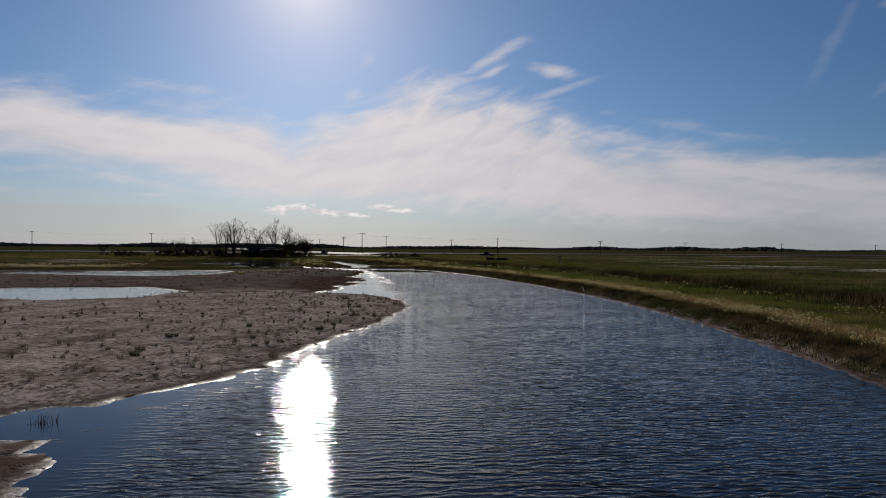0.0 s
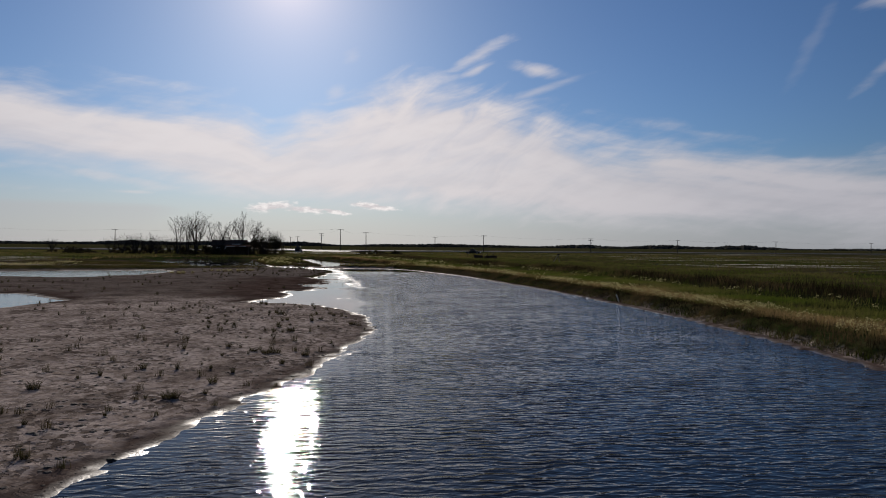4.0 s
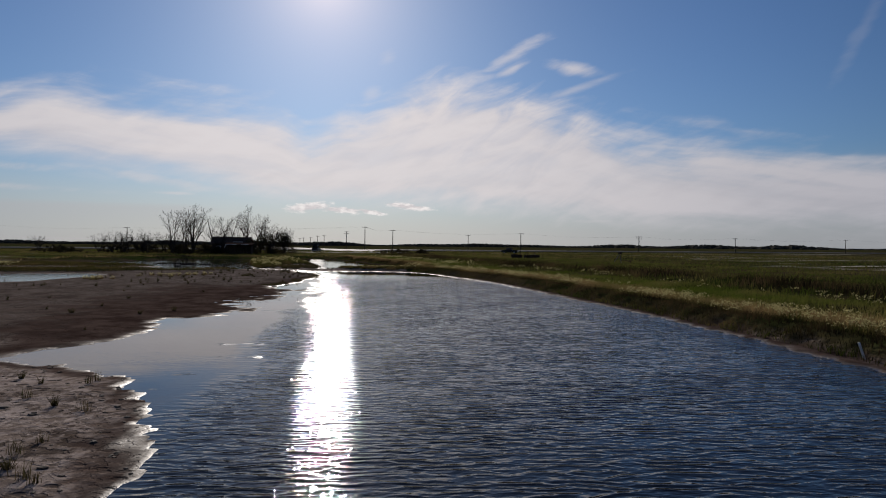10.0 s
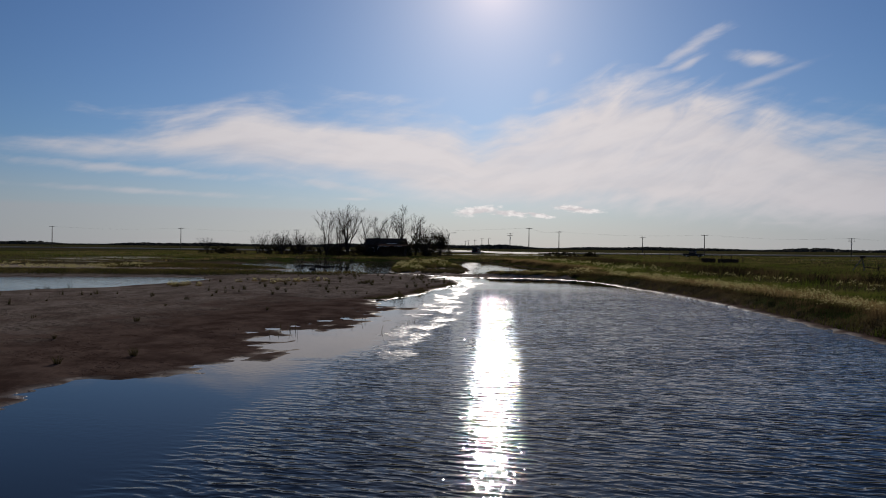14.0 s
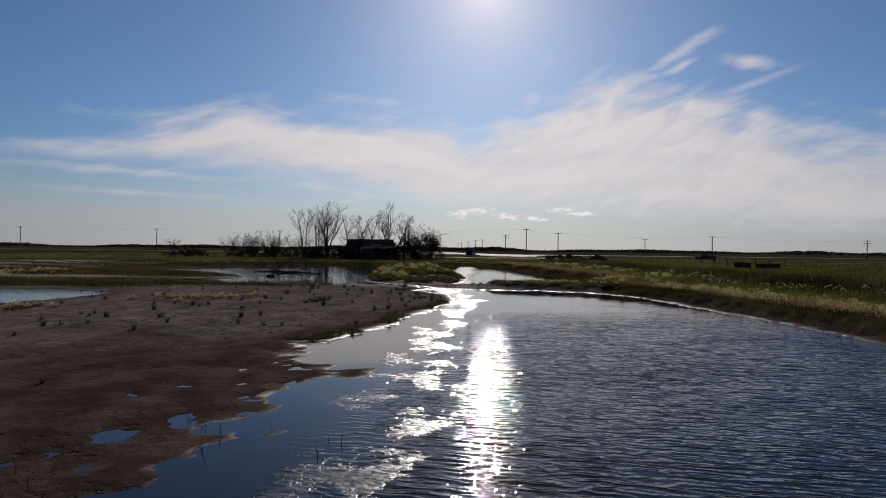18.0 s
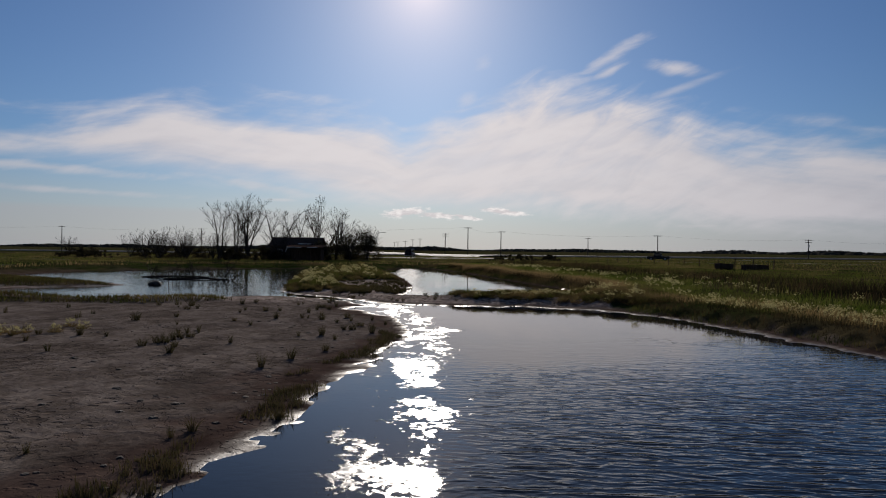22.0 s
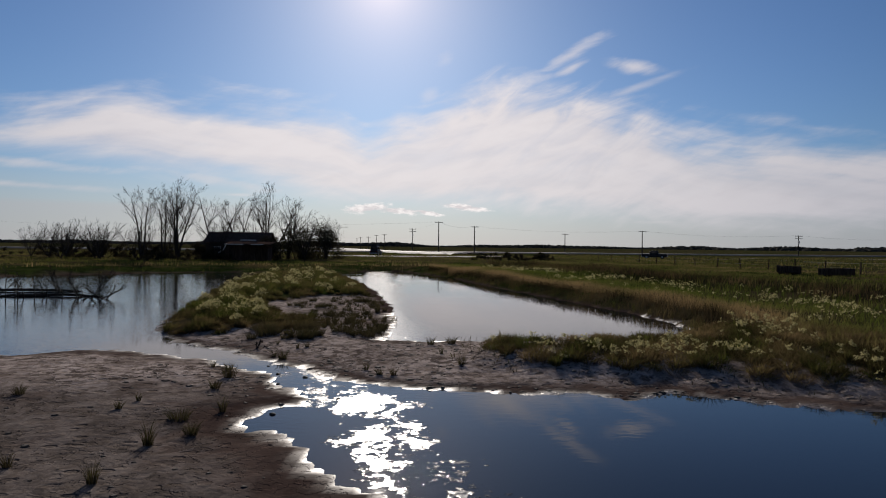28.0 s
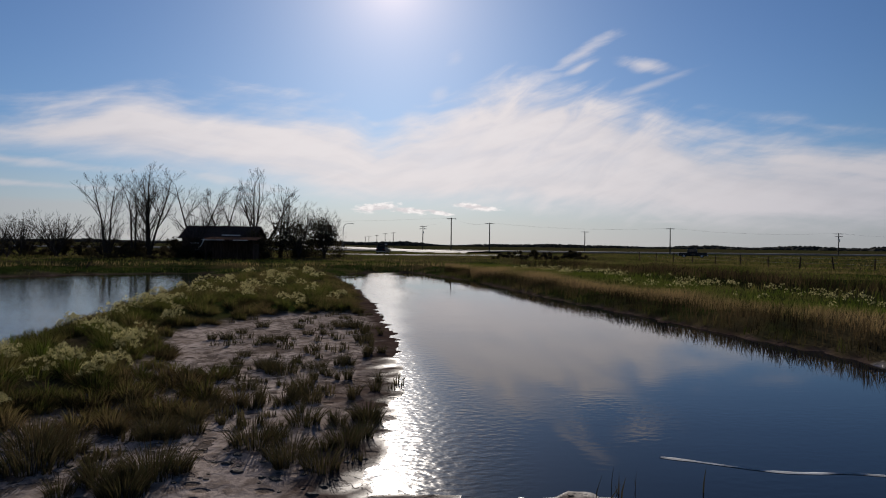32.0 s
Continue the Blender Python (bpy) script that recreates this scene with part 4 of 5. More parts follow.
tussocks("island_grass", x, y, g.uniform(0.16, 0.32, n), g.uniform(0.22, 0.42, n), 130, np.clip(g.normal(0.28, 0.12, n), 0.05, 0.6), np.clip(g.normal(0.10, 0.08, n), 0, 0.4), 153, "dark green tussocks at the island's southern edge")
WEST_CREAM = [(-60, 108), (-50, 112), (-41, 117), (-36, 121), (-38, 126), (-48, 122), (-62, 116)]
x, y, g = scatter(WEST_CREAM, 1500, 155, -62, -36, 108, 126)
k = wobble(x * 0.5, y, 3.5, 156) > -0.1
x, y = x[k], y[k]
plumes("seed_heads", x, y, land(x, y)[0] + g.uniform(0.2, 0.34, len(x)), g.uniform(0.2, 0.5, len(x)), 157, "cream seed heads on the sedge west of the ponds", 7, 5, (0.04, 0.10), 0.012)
x = np.concatenate([g.normal(a, 0.9, 9) for a in (-16.2, -12.6, -10.6)])
y = np.concatenate([g.normal(b, 0.7, 9) for b in (92.5, 98.5, 99.8)])
n = len(x)
tussocks("cream_tussocks", x, y, g.uniform(0.14, 0.26, n), g.uniform(0.16, 0.28, n), 110, g.uniform(0.15, 0.4, n), g.uniform(0.2, 0.6, n), 158, "low straw-tipped tussocks on the grey mud")
plumes("seed_heads", x, y, land(x, y)[0] + 0.22, g.uniform(0.12, 0.24, n), 159, "cream seed heads over low tussocks on the mud", 14, 8)
for poly, box, seed, label in ((RIM, (-52, -9, 100, 116), 58, "short dark green sedge round the western pond"), (SPIT, (-50, -22, 119, 136), 59, "short dark sedge on the mud spit")):
    x, y, g = scatter(poly, 40000, seed, *box)
    n = len(x)
    tagged(new("sedge", blades("sedge", x, y, land(x, y)[0] - 0.02, g.uniform(0.08, 0.26, n), g.uniform(0.03, 0.06, n), GRASS, g.uniform(0, 0.42, n), g.uniform(0, 0.12, n), 0.6, seed)),
           label, "grass", kind="stuff")


# ---- tufts on the mud, each a thing of its own ----
def tuft_mesh(seed, stems, radius, height, upright):
    g = np.random.default_rng(seed)
    r, a = radius * np.sqrt(g.uniform(0, 1, stems)), g.uniform(0, 6.283, stems)
    h = height * g.uniform(0.45, 1.1, stems) * (1 - 0.35 * r / radius)
    out = h * upright * (0.25 + 0.75 * r / radius) * g.uniform(0.5, 1.5, stems)
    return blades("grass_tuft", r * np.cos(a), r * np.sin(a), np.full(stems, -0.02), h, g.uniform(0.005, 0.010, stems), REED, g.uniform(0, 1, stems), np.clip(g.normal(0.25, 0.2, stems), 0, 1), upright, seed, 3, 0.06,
                  (np.cos(a) * out, np.sin(a) * out))


TUFTS = [tuft_mesh(60 + k, s, r, h, u) for k, (s, r, h, u) in enumerate(((70, 0.05, 0.30, 0.40), (120, 0.09, 0.34, 0.45), (210, 0.17, 0.35, 0.5), (40, 0.035, 0.24, 0.35), (380, 0.30, 0.40, 0.5), (90, 0.06, 0.38, 0.35)))]
g = random.Random(7)


def tuft(x, y, kind, size):
    ob = new("grass_tuft", TUFTS[kind])
    ob.matrix_world = pose(x, y, floor_at(x, y), 0, 0, g.uniform(0, 360)) @ Matrix.Diagonal((size, size, size * g.uniform(0.85, 1.2), 1))
    tagged(ob, ("broad clump of dark sedge on the bare mud", "small upright tuft of dark sedge on the mud")[kind in (0, 3, 5)], "grass tuft", "tufts on the mud flat")


def tuft_field(count, box, shape, big=1.0):
    tries, done = 0, 0
    while done < count and tries < count * 40:
        tries += 1
        x, y = g.uniform(box[0], box[1]), g.uniform(box[2], box[3])
        q = np.array([x]), np.array([y])
        if min(float(away(p, *q)[0]) for p in WATERS) < 0.25 or any(bool(inside(p, *q)[0]) for p in (PLAIN, ISLAND)):
            continue
        if wobble(x, y, 6.0, 61) + 0.5 * wobble(x, y, 2.0, 62) < g.uniform(-0.9, 0.5):
            continue
        tuft(x, y, g.choice(shape), g.uniform(0.7, 1.25) * big)
        done += 1


tuft_field(34, (-9, 2.5, 19, 54), (0, 0, 1, 1, 3, 5, 2), 0.80)
tuft_field(10, (-1.5, 2.2, 33, 46), (1, 2, 2, 4), 0.75)
tuft_field(50, (-4.5, 2.5, 27, 53), (0, 0, 1, 5, 3, 3), 0.75)
tuft_field(10, (-14, -3, 58, 84), (0, 3, 3, 1))
tuft_field(58, (-11, 0, 86, 112), (0, 0, 1, 3, 5, 5))
tuft_field(26, (-7.5, -1.0, 97, 112), (0, 0, 5, 3, 1, 2), 0.95)
tuft_field(16, (-6, 0, 112, 119.5), (0, 3, 1))
tuft_field(52, (-7.8, -2.2, 120, 134), (1, 1, 2, 2, 5, 0, 4), 0.92)
tuft_field(30, (-4.0, -2.3, 121, 134), (1, 5, 5, 0, 2), 1.0)
tuft_field(14, (-9.0, -4.5, 119.4, 123.5), (2, 4, 1, 2), 0.95)


def tuft_stuff(count, box, seed, label, tall=0.28, reach=99.0, stems=14, wide=0.022, patch=0.0):
    """Small distant or water-edge stems, too many to count."""
    g2 = np.random.default_rng(seed)
    x, y = g2.uniform(box[0], box[1], count), g2.uniform(box[2], box[3], count)
    _, w, t = land(x, y)
    k = (w > 0.1) & (w < reach) & (t < 0.3) & (wobble(x, y, 5.0, 63) > patch)
    size = np.repeat(g2.uniform(0.55, 1.2, k.sum()), stems)
    x, y = np.repeat(x[k], stems), np.repeat(y[k], stems)
    x, y = x + g2.normal(0, 0.05, len(x)) * size, y + g2.normal(0, 0.05, len(y)) * size
    n = len(x)
    tagged(new("sedge_stems", blades("sedge_stems", x, y, land(x, y)[0] - 0.02, tall * size * g2.uniform(0.5, 1.1, n), wide * g2.uniform(0.7, 1.3, n), REED, g2.uniform(0, 1, n), g2.uniform(0, 0.5, n), 0.3, seed)),
           label, "sedge", kind="stuff")


tuft_stuff(230, (-14, 2.4, 19, 54), 68, "small dark sedge stems dotted over the pale mud", 0.25, 99.0, 26, 0.010, -0.7)
tuft_stuff(500, (-40, -14, 20, 56), 64, "scattered dark sedge stems far out on the mud")
tuft_stuff(420, (-34, -10, 60, 112), 65, "scattered dark sedge stems on the western mud")
tuft_stuff(420, (-8.6, -2.3, 119.6, 137), 67, "thin dark sedge stems on the island mud", 0.20)
tuft_stuff(6500, (-3.8, 0.4, 86, 104), 66, "low sedge fringe along the wet shore", 0.14, 0.8, 12, 0.012, -0.5)

# ---- clods and hoof-turned mud ----
gg = np.random.default_rng(70)
cx = np.concatenate([gg.uniform(-9, 2.8, 3200), gg.uniform(-9, 0, 700), gg.uniform(-7, 6, 1700)])
cy = np.concatenate([gg.uniform(18, 56, 3200), gg.uniform(84, 113, 700), gg.uniform(112, 121, 1700)])
cz, cw, ct = land(cx, cy)
k = (cw > 0.12) & (ct < 0.4) & (wobble(cx, cy, 3.0, 71) > -0.35)
cx, cy, cz = cx[k], cy[k], cz[k]
n = len(cx)
ring = np.linspace(0, 6.283, 7)[:-1]
size = gg.uniform(0.02, 0.05, n) * gg.choice([1, 1, 1.6], n)
co = [np.stack([cx + size * 1.5 * np.cos(r) * gg.uniform(0.7, 1.2, n), cy + size * np.sin(r) * gg.uniform(0.7, 1.2, n), cz - 0.02], 1) for r in ring]
co += [np.stack([cx + size * 0.8 * np.cos(r) * gg.uniform(0.5, 1.2, n), cy + size * 0.6 * np.sin(r), cz + size * gg.uniform(0.10, 0.35, n)], 1) for r in ring]
co.append(np.stack([cx, cy, cz + size * 0.3], 1))
V = np.stack(co, 1)
off = (np.arange(n) * 13)[:, None]
F = [np.concatenate([off + i, off + (i + 1) % 6, off + 6 + (i + 1) % 6], 1) for i in range(6)]
F += [np.concatenate([off + i, off + 6 + (i + 1) % 6, off + 6 + i], 1) for i in range(6)]
F += [np.concatenate([off + 6 + i, off + 6 + (i + 1) % 6, off + 12], 1) for i in range(6)]
tagged(new("mud_clods", raw_mesh("mud_clods", V.reshape(-1, 3), np.concatenate(F), CLOD, smooth=False)), "dark clods of trampled drying mud", "mud clods", kind="stuff")

# ---- trees ----


def bough(bm, rng, start, way, length, radius, level, sides, opening=0.72):
    """A crooked limb with its side twigs, into bm: long twigs low down, short ones towards the tip."""
    pts, radii = [start], [radius]
    steps = (6, 4, 3, 2)[level]
    d = way.normalized()
    kids = []
    for k in range(steps):
        f = (k + 1) / steps
        d = (d + Vector((rng.gauss(0, 0.08), rng.gauss(0, 0.08), (0.06, 0.07, 0.04, 0.02)[level] + rng.gauss(0, 0.04)))).normalized()
        pts.append(pts[-1] + d * length / steps)
        radii.append(max(radius * (1 - 0.84 * f), 0.007))
        kids.append((pts[-1].copy(), d.copy(), radii[-1], f))
    tube_bm(pts, radii, sides, bm)
    if level < 3:
        for p, dd, r, f in kids[(1 if level == 0 else 0):]:
            for _ in range(rng.choice((1, 2, 2)) if level == 0 else 2):
                side = Vector((rng.gauss(0, 1), rng.gauss(0, 1), rng.gauss(0.1, 0.3))).normalized()
                reach = length * (0.50 * (1 - f) + 0.20) * rng.uniform(0.6, 1.25)
                bough(bm, rng, p, dd * 1.05 + side * opening, reach, max(r * 0.55, 0.008), level + 1, (5, 4, 3, 3)[level + 1], opening)


def bare_tree(x, y, height, stems, spread_out, seed, label, z=None, level=0):
    rng = random.Random(seed)
    root = base("bare_tree", x, y, floor_at(x, y) if z is None else z, 0, label, "tree", "bare trees by the old barn")
    bm = bmesh.new()
    thick = 1.0 if level == 0 else 0.45
    tube_bm([(0, 0, -0.3), (0.02, 0, 0.25), (0.0, 0.05, 0.9 * thick)], [0.34 * thick, 0.26 * thick, 0.20 * thick], 8, bm)
    part("trunk", bm, BARK, root, "grey furrowed trunk")
    for k in range(stems):
        a = 6.283 * k / stems + rng.uniform(-0.5, 0.5)
        tilt = spread_out * rng.uniform(0.25, 1.0)
        bm = bmesh.new()
        bough(bm, rng, Vector((0.1 * math.cos(a), 0.1 * math.sin(a), 0.35)), Vector((math.cos(a) * tilt, math.sin(a) * tilt, 1.0)),
              height * rng.uniform(0.66, 0.86), 0.17 * height / 11 * (1 if level == 0 else 0.8), level, 6, 0.84 if level == 0 else 0.78)
        part("limb", bm, BARK, root)
    return root


bare_tree(-38.6, 187.0, 9.6, 2, 0.16, 82, "tall slender bare tree beside the pond")
bare_tree(-37.0, 190.0, 8.6, 2, 0.16, 86, "slender bare tree beside the pond")
bare_tree(-35.0, 189.5, 10.8, 5, 0.50, 81, "tall bare tree with a fan of upright limbs")
bare_tree(-30.6, 191.8, 10.6, 2, 0.50, 83, "bare forked tree beside the dark barn")
bare_tree(-28.6, 196.0, 8.8, 2, 0.30, 87, "bare tree standing behind the barn")
bare_tree(-24.8, 196.5, 10.6, 4, 0.42, 84, "bare tree rising behind the barn roof")
bare_tree(-22.4, 197.5, 9.8, 3, 0.30, 85, "bare tree leaning over the barn roof")
for k, (x, y, h, n) in enumerate(((-52.0, 190, 4.3, 4), (-48.6, 188, 4.8, 4), (-45.6, 190, 4.4, 4), (-43.4, 186, 4.6, 4), (-41.2, 191, 4.2, 4), (-55.5, 192, 3.6, 4), (-32.0, 196, 5.6, 4), (-27.2, 199, 5.4, 4),
                                 (-50.3, 192, 4.0, 4), (-47.0, 192, 3.8, 4), (-39.3, 189, 3.9, 4), (-37.6, 194, 4.6, 4), (-30.6, 199, 5.0, 4))):
    bare_tree(x, y, h * 1.12, 9, 0.95, 90 + k, "bare many-stemmed willow bush", None, 1)
bare_tree(-19.5, 194.5, 6.6, 9, 0.6, 114, "bare twiggy bush at the barn's end", None, 1)
bare_tree(-16.8, 196.5, 6.0, 9, 0.7, 115, "bare twiggy bush at the barn's end", None, 1)
bare_tree(-28.9, 186.3, 4.2, 9, 0.7, 116, "bare brush growing before the barn", None, 1)
bare_tree(-45.8, 181.5, 3.6, 8, 0.9, 117, "bare leaning bush at the pond's far edge", None, 1)
bare_tree(-74, 205, 3.6, 10, 0.8, 110, "lone bare bush out on the plain", None, 1)


def leafy_bush(x, y, wide, tall, count, seed, label, name="leafy_bush", deep=None):
    """Stems, and a crown of many small dark leaves in uneven clumps."""
    rng, g2 = random.Random(seed), np.random.default_rng(seed)
    root = base(name, x, y, floor_at(x, y), 0, label, "bush", "dark bushes by the barn")
    for k in range(4):
        a = rng.uniform(0, 6.283)
        bm = bmesh.new()
        bough(bm, rng, Vector((0.2 * math.cos(a), 0.2 * math.sin(a), -0.1)), Vector((math.cos(a) * 0.6 * wide / tall, math.sin(a) * 0.4, 1.0)), tall * rng.uniform(0.75, 1.0), 0.07, 1, 5)
        part("stem", bm, BARK, root)
    deep = deep or wide * 0.7
    clumps = 46
    c = np.stack([g2.normal(0, wide * 0.24, clumps), g2.normal(0, deep * 0.24, clumps), tall * g2.beta(1.5, 1.6, clumps) * 0.92], 1)
    c[:, 2] *= np.clip(1.15 - np.abs(c[:, 0]) / (wide * 0.62), 0.3, 1)
    at = c[g2.integers(0, clumps, count)] + g2.normal(0, 1, (count, 3)) * np.array([0.42, 0.42, 0.34]) * tall / 5
    at[:, 2] = np.abs(at[:, 2]) + 0.05
    s = g2.uniform(0.07, 0.15, (count, 1))
    u, v = g2.normal(0, 1, (count, 3)), g2.normal(0, 1, (count, 3))
    u, v = u / np.linalg.norm(u, axis=1, keepdims=True) * s, v / np.linalg.norm(v, axis=1, keepdims=True) * s * 0.6
    V = np.stack([at - u, at - v, at + u, at + v], 1).reshape(-1, 3)
    crown = new("crown", raw_mesh("crown", V, np.arange(count * 4).reshape(-1, 4), LEAF, (("tone", np.repeat(g2.uniform(0, 1, count), 4)), ("dry", np.repeat(g2.uniform(0, 0.4, count), 4))), smooth=False))
    crown.parent = root
    return root


leafy_bush(-20.8, 196, 5.4, 5.2, 7000, 101, "large dark bush beside the barn")
leafy_bush(-17.6, 198, 4.8, 5.6, 6500, 102, "dark rounded bush at the barn's end")
leafy_bush(-23.2, 189, 3.2, 3.4, 5000, 103, "dark bush against the barn wall")
leafy_bush(-39.5, 193, 6.5, 2.2, 5000, 104, "low dark thicket under the bare trees")
leafy_bush(-46.0, 193, 8.0, 2.2, 5000, 105, "low dark thicket under the willow bushes")
leafy_bush(-33.0, 193, 5.5, 2.4, 5000, 106, "low dark thicket beside the barn")
leafy_bush(-53.0, 195, 8.0, 1.9, 4500, 107, "low dark thicket on the plain")
leafy_bush(8.5, 200, 10.0, 1.3, 5200, 108, "low dark willow thicket on the meadow")
leafy_bush(14.5, 204, 4.5, 1.2, 2600, 109, "low dark willow thicket on the meadow")
leafy_bush(-29.5, 187.2, 4.0, 1.6, 3000, 112, "low dark thicket before the barn")
leafy_bush(-34.5, 183, 5.0, 1.3, 2600, 113, "low dark brush by the pond")
leafy_bush(-68, 200, 10.0, 1.7, 4200, 110, "low dark thicket on the plain")
leafy_bush(-60, 186, 8.0, 1.5, 3000, 111, "low dark thicket on the plain")


# ---- the old barn and the shed before it ----
def gable_bm(length, depth, eave, ridge):
    bm = bmesh.new()
    for x in (-length / 2, length / 2):
        for p in ((-depth / 2, 0), (depth / 2, 0), (depth / 2, eave), (0, ridge), (-depth / 2, eave)):
            bm.verts.new((x, p[0], p[1]))
    bm.verts.ensure_lookup_table()
    v = bm.verts
    bm.faces.new((v[0], v[1], v[2], v[3], v[4]))
    bm.faces.new((v[9], v[8], v[7], v[6], v[5]))
    for i in range(5):
        j = (i + 1) % 5
        bm.faces.new((v[j], v[i], v[5 + i], v[5 + j]))
    return bm


def slope_bm(length, run, z0, z1, side, over=0.35, thick=0.10):
    """One roof slope as a slab, from eave to ridge."""
    pitch = math.atan2(z1 - z0, run)
    size = math.hypot(run, z1 - z0) + over
    bm = box_bm(length + 2 * over, size, thick)
    bmesh.ops.translate(bm, vec=(0, -size / 2, thick / 2), verts=bm.verts)
    bmesh.ops.rotate(bm, cent=(0, 0, 0), matrix=Matrix.Rotation(pitch, 3, "X"), verts=bm.verts)
    if side > 0:
        bmesh.ops.rotate(bm, cent=(0, 0, 0), matrix=Matrix.Rotation(math.pi, 3, "Z"), verts=bm.verts)
    bmesh.ops.translate(bm, vec=(0, 0, z1 + 0.03), verts=bm.verts)
    return bm


bz = floor_at(-26.3, 191)
barn = base("old_barn", -27.3, 191.5, bz - 0.05, 4, "dark weathered wooden barn under bare trees", "barn")
part("wall", gable_bm(7.6, 6.0, 2.3, 3.55), OLDWOOD, barn, "dark board walls")
part("roof", slope_bm(7.6, 3.0, 2.3, 3.55, -1), DARKROOF, barn, "dark shingle roof slope")
part("roof", slope_bm(7.6, 3.0, 2.3, 3.55, 1), DARKROOF, barn, "dark shingle roof slope")
for px in (-2.4, 1.6):
    win = part("window", box_bm(0.9, 0.06, 0.8, px, -3.02, 1.35, 0.01), PALETRIM, barn, "small pale window frame")
    part("pane", box_bm(0.72, 0.03, 0.62, px, -3.055, 1.35), GLASS, win)
part("door", box_bm(1.0, 0.08, 1.95, -0.4, -3.03, 1.0, 0.01), OLDWOOD, barn, "plank door")
shed = base("lean_to_shed", -24.5, 185.6, floor_at(-24.5, 185.6) - 0.04, 2, "low open shed with white-painted roof edge", "shed")
for px in (-2.4, -0.8, 0.8, 2.4):
    part("post", box_bm(0.14, 0.14, 2.05, px, -1.2, 1.02, 0.01), OLDWOOD, shed, "square roof post")
part("back_wall", box_bm(5.0, 0.10, 1.9, 0, 1.2, 0.95), OLDWOOD, shed, "dark board back wall")
part("side_wall", box_bm(0.10, 2.4, 1.7, 2.45, 0, 0.85), OLDWOOD, shed)
part("roof", box_bm(5.6, 3.0, 0.09, 0, 0, 2.22, 0.01, Matrix.Rotation(radians(6), 4, "X")), DARKROOF, shed, "dark sheet roof")
part("fascia", box_bm(2.3, 0.04, 0.07, -1.6, -1.53, 2.07), PALETRIM, shed, "white-painted roof edge")
part("fascia", box_bm(1.5, 0.04, 0.07, 1.2, -1.53, 2.07), PALETRIM, shed, "white-painted roof edge")
part("brace", box_bm(0.07, 0.05, 0.9, -2.7, -1.45, 1.75, 0, Matrix.Rotation(radians(28), 4, "Y")), PALETRIM, shed, "white diagonal brace")
part("ridge_board", box_bm(2.0, 0.04, 0.10, -0.6, 1.52, 2.62), PALETRIM, shed, "loose white board on the roof")

# ---- poles and wires along the road ----


def utility_pole(x, y, top, arms, turn=0.0, label="weathered wooden utility pole with one crossarm"):
    z = floor_at(x, y)
    root = base("utility_pole", x, y, z, turn, label, "utility pole", "poles along the road")
    h = top - z
    part("shaft", tube_bm([(0, 0, -0.2), (0, 0, h * 0.5), (0, 0, h)], [0.17, 0.145, 0.115], 8), TARWOOD, root)
    for k in range(arms):
        arm = part("crossarm", box_bm(2.3, 0.10, 0.13, 0, -0.13, h - 0.25 - 0.75 * k, 0.01), TARWOOD, root)
        for px in (-1.05, -0.45, 0.45, 1.05):
            part("insulator", tube_bm([(px, -0.13, h - 0.19 - 0.75 * k), (px, -0.13, h - 0.02 - 0.75 * k)], [0.045, 0.03], 6), METAL, arm, "grey insulator")
    if arms > 1:
        part("transformer", tube_bm([(0.0, -0.36, h - 2.5), (0.0, -0.36, h - 1.7)], [0.19, 0.19], 10), METAL, root, "grey transformer can")
    return Vector((x, y, top - 0.05))


def wire(a, b, sag):
    pts = [a.lerp(b, k / 10) - Vector((0, 0, sag * 4 * (k / 10) * (1 - k / 10))) for k in range(11)]
    tagged(part("overhead_wire", tube_bm(pts, [0.005] * 11, 4), TARWOOD), "thin sagging overhead wire between poles", "wire", "wires along the road")


tops = [utility_pole(x, y, z, arms) for x, y, z, arms in ((-198, 310, 9.9, 1), (-139.6, 308.2, 9.4, 1), (-91.4, 308.5, 9.0, 1), (8.7, 296.8, 8.6, 1), (58.2, 302.1, 7.9, 1), (108.2, 310, 7.2, 2), (152, 316, 6.9, 1), (205, 322, 6.8, 1), (262, 330, 6.6, 1))]
main = utility_pole(-1.5, 291.3, 9.6, 1, 12, "tall wooden utility pole with one crossarm")
side = utility_pole(-10.6, 335, 8.7, 2, 20, "wooden utility pole with two crossarms and a transformer")
off = utility_pole(42.3, 340, 7.6, 1)
for x, y, z in ((-37.8, 450, 7.2), (-33.7, 450, 8.1), (-28.1, 430, 8.2), (-50, 520, 7.6), (-62, 600, 8.0)):
    utility_pole(x, y, z, 1, 15, "distant wooden utility pole with one crossarm")
line = tops[:3] + [main] + tops[3:]
for a, b in zip(line, line[1:]):
    for dx in (-0.9, 0.9):
        wire(a + Vector((dx * 0.2, dx, 0)), b + Vector((dx * 0.2, dx, 0)), 0.9)
wire(main, side, 0.5)

lamp = base("street_lamp", -28.5, 285.4, floor_at(-28.5, 285.4), 0, "tall curved grey street lamp beside the road", "street lamp")
part("mast", tube_bm([(0, 0, -0.1), (0, 0, 5.0), (0.05, 0, 6.0), (0.45, 0, 6.65), (1.1, 0, 6.85), (2.0, 0, 6.9)], [0.11, 0.085, 0.075, 0.065, 0.055, 0.05], 8), METAL, lamp, "curved steel mast")
part("lamp_head", box_bm(0.75, 0.28, 0.14, 2.25, 0, 6.88, 0.04), METAL, lamp, "flat lamp head")
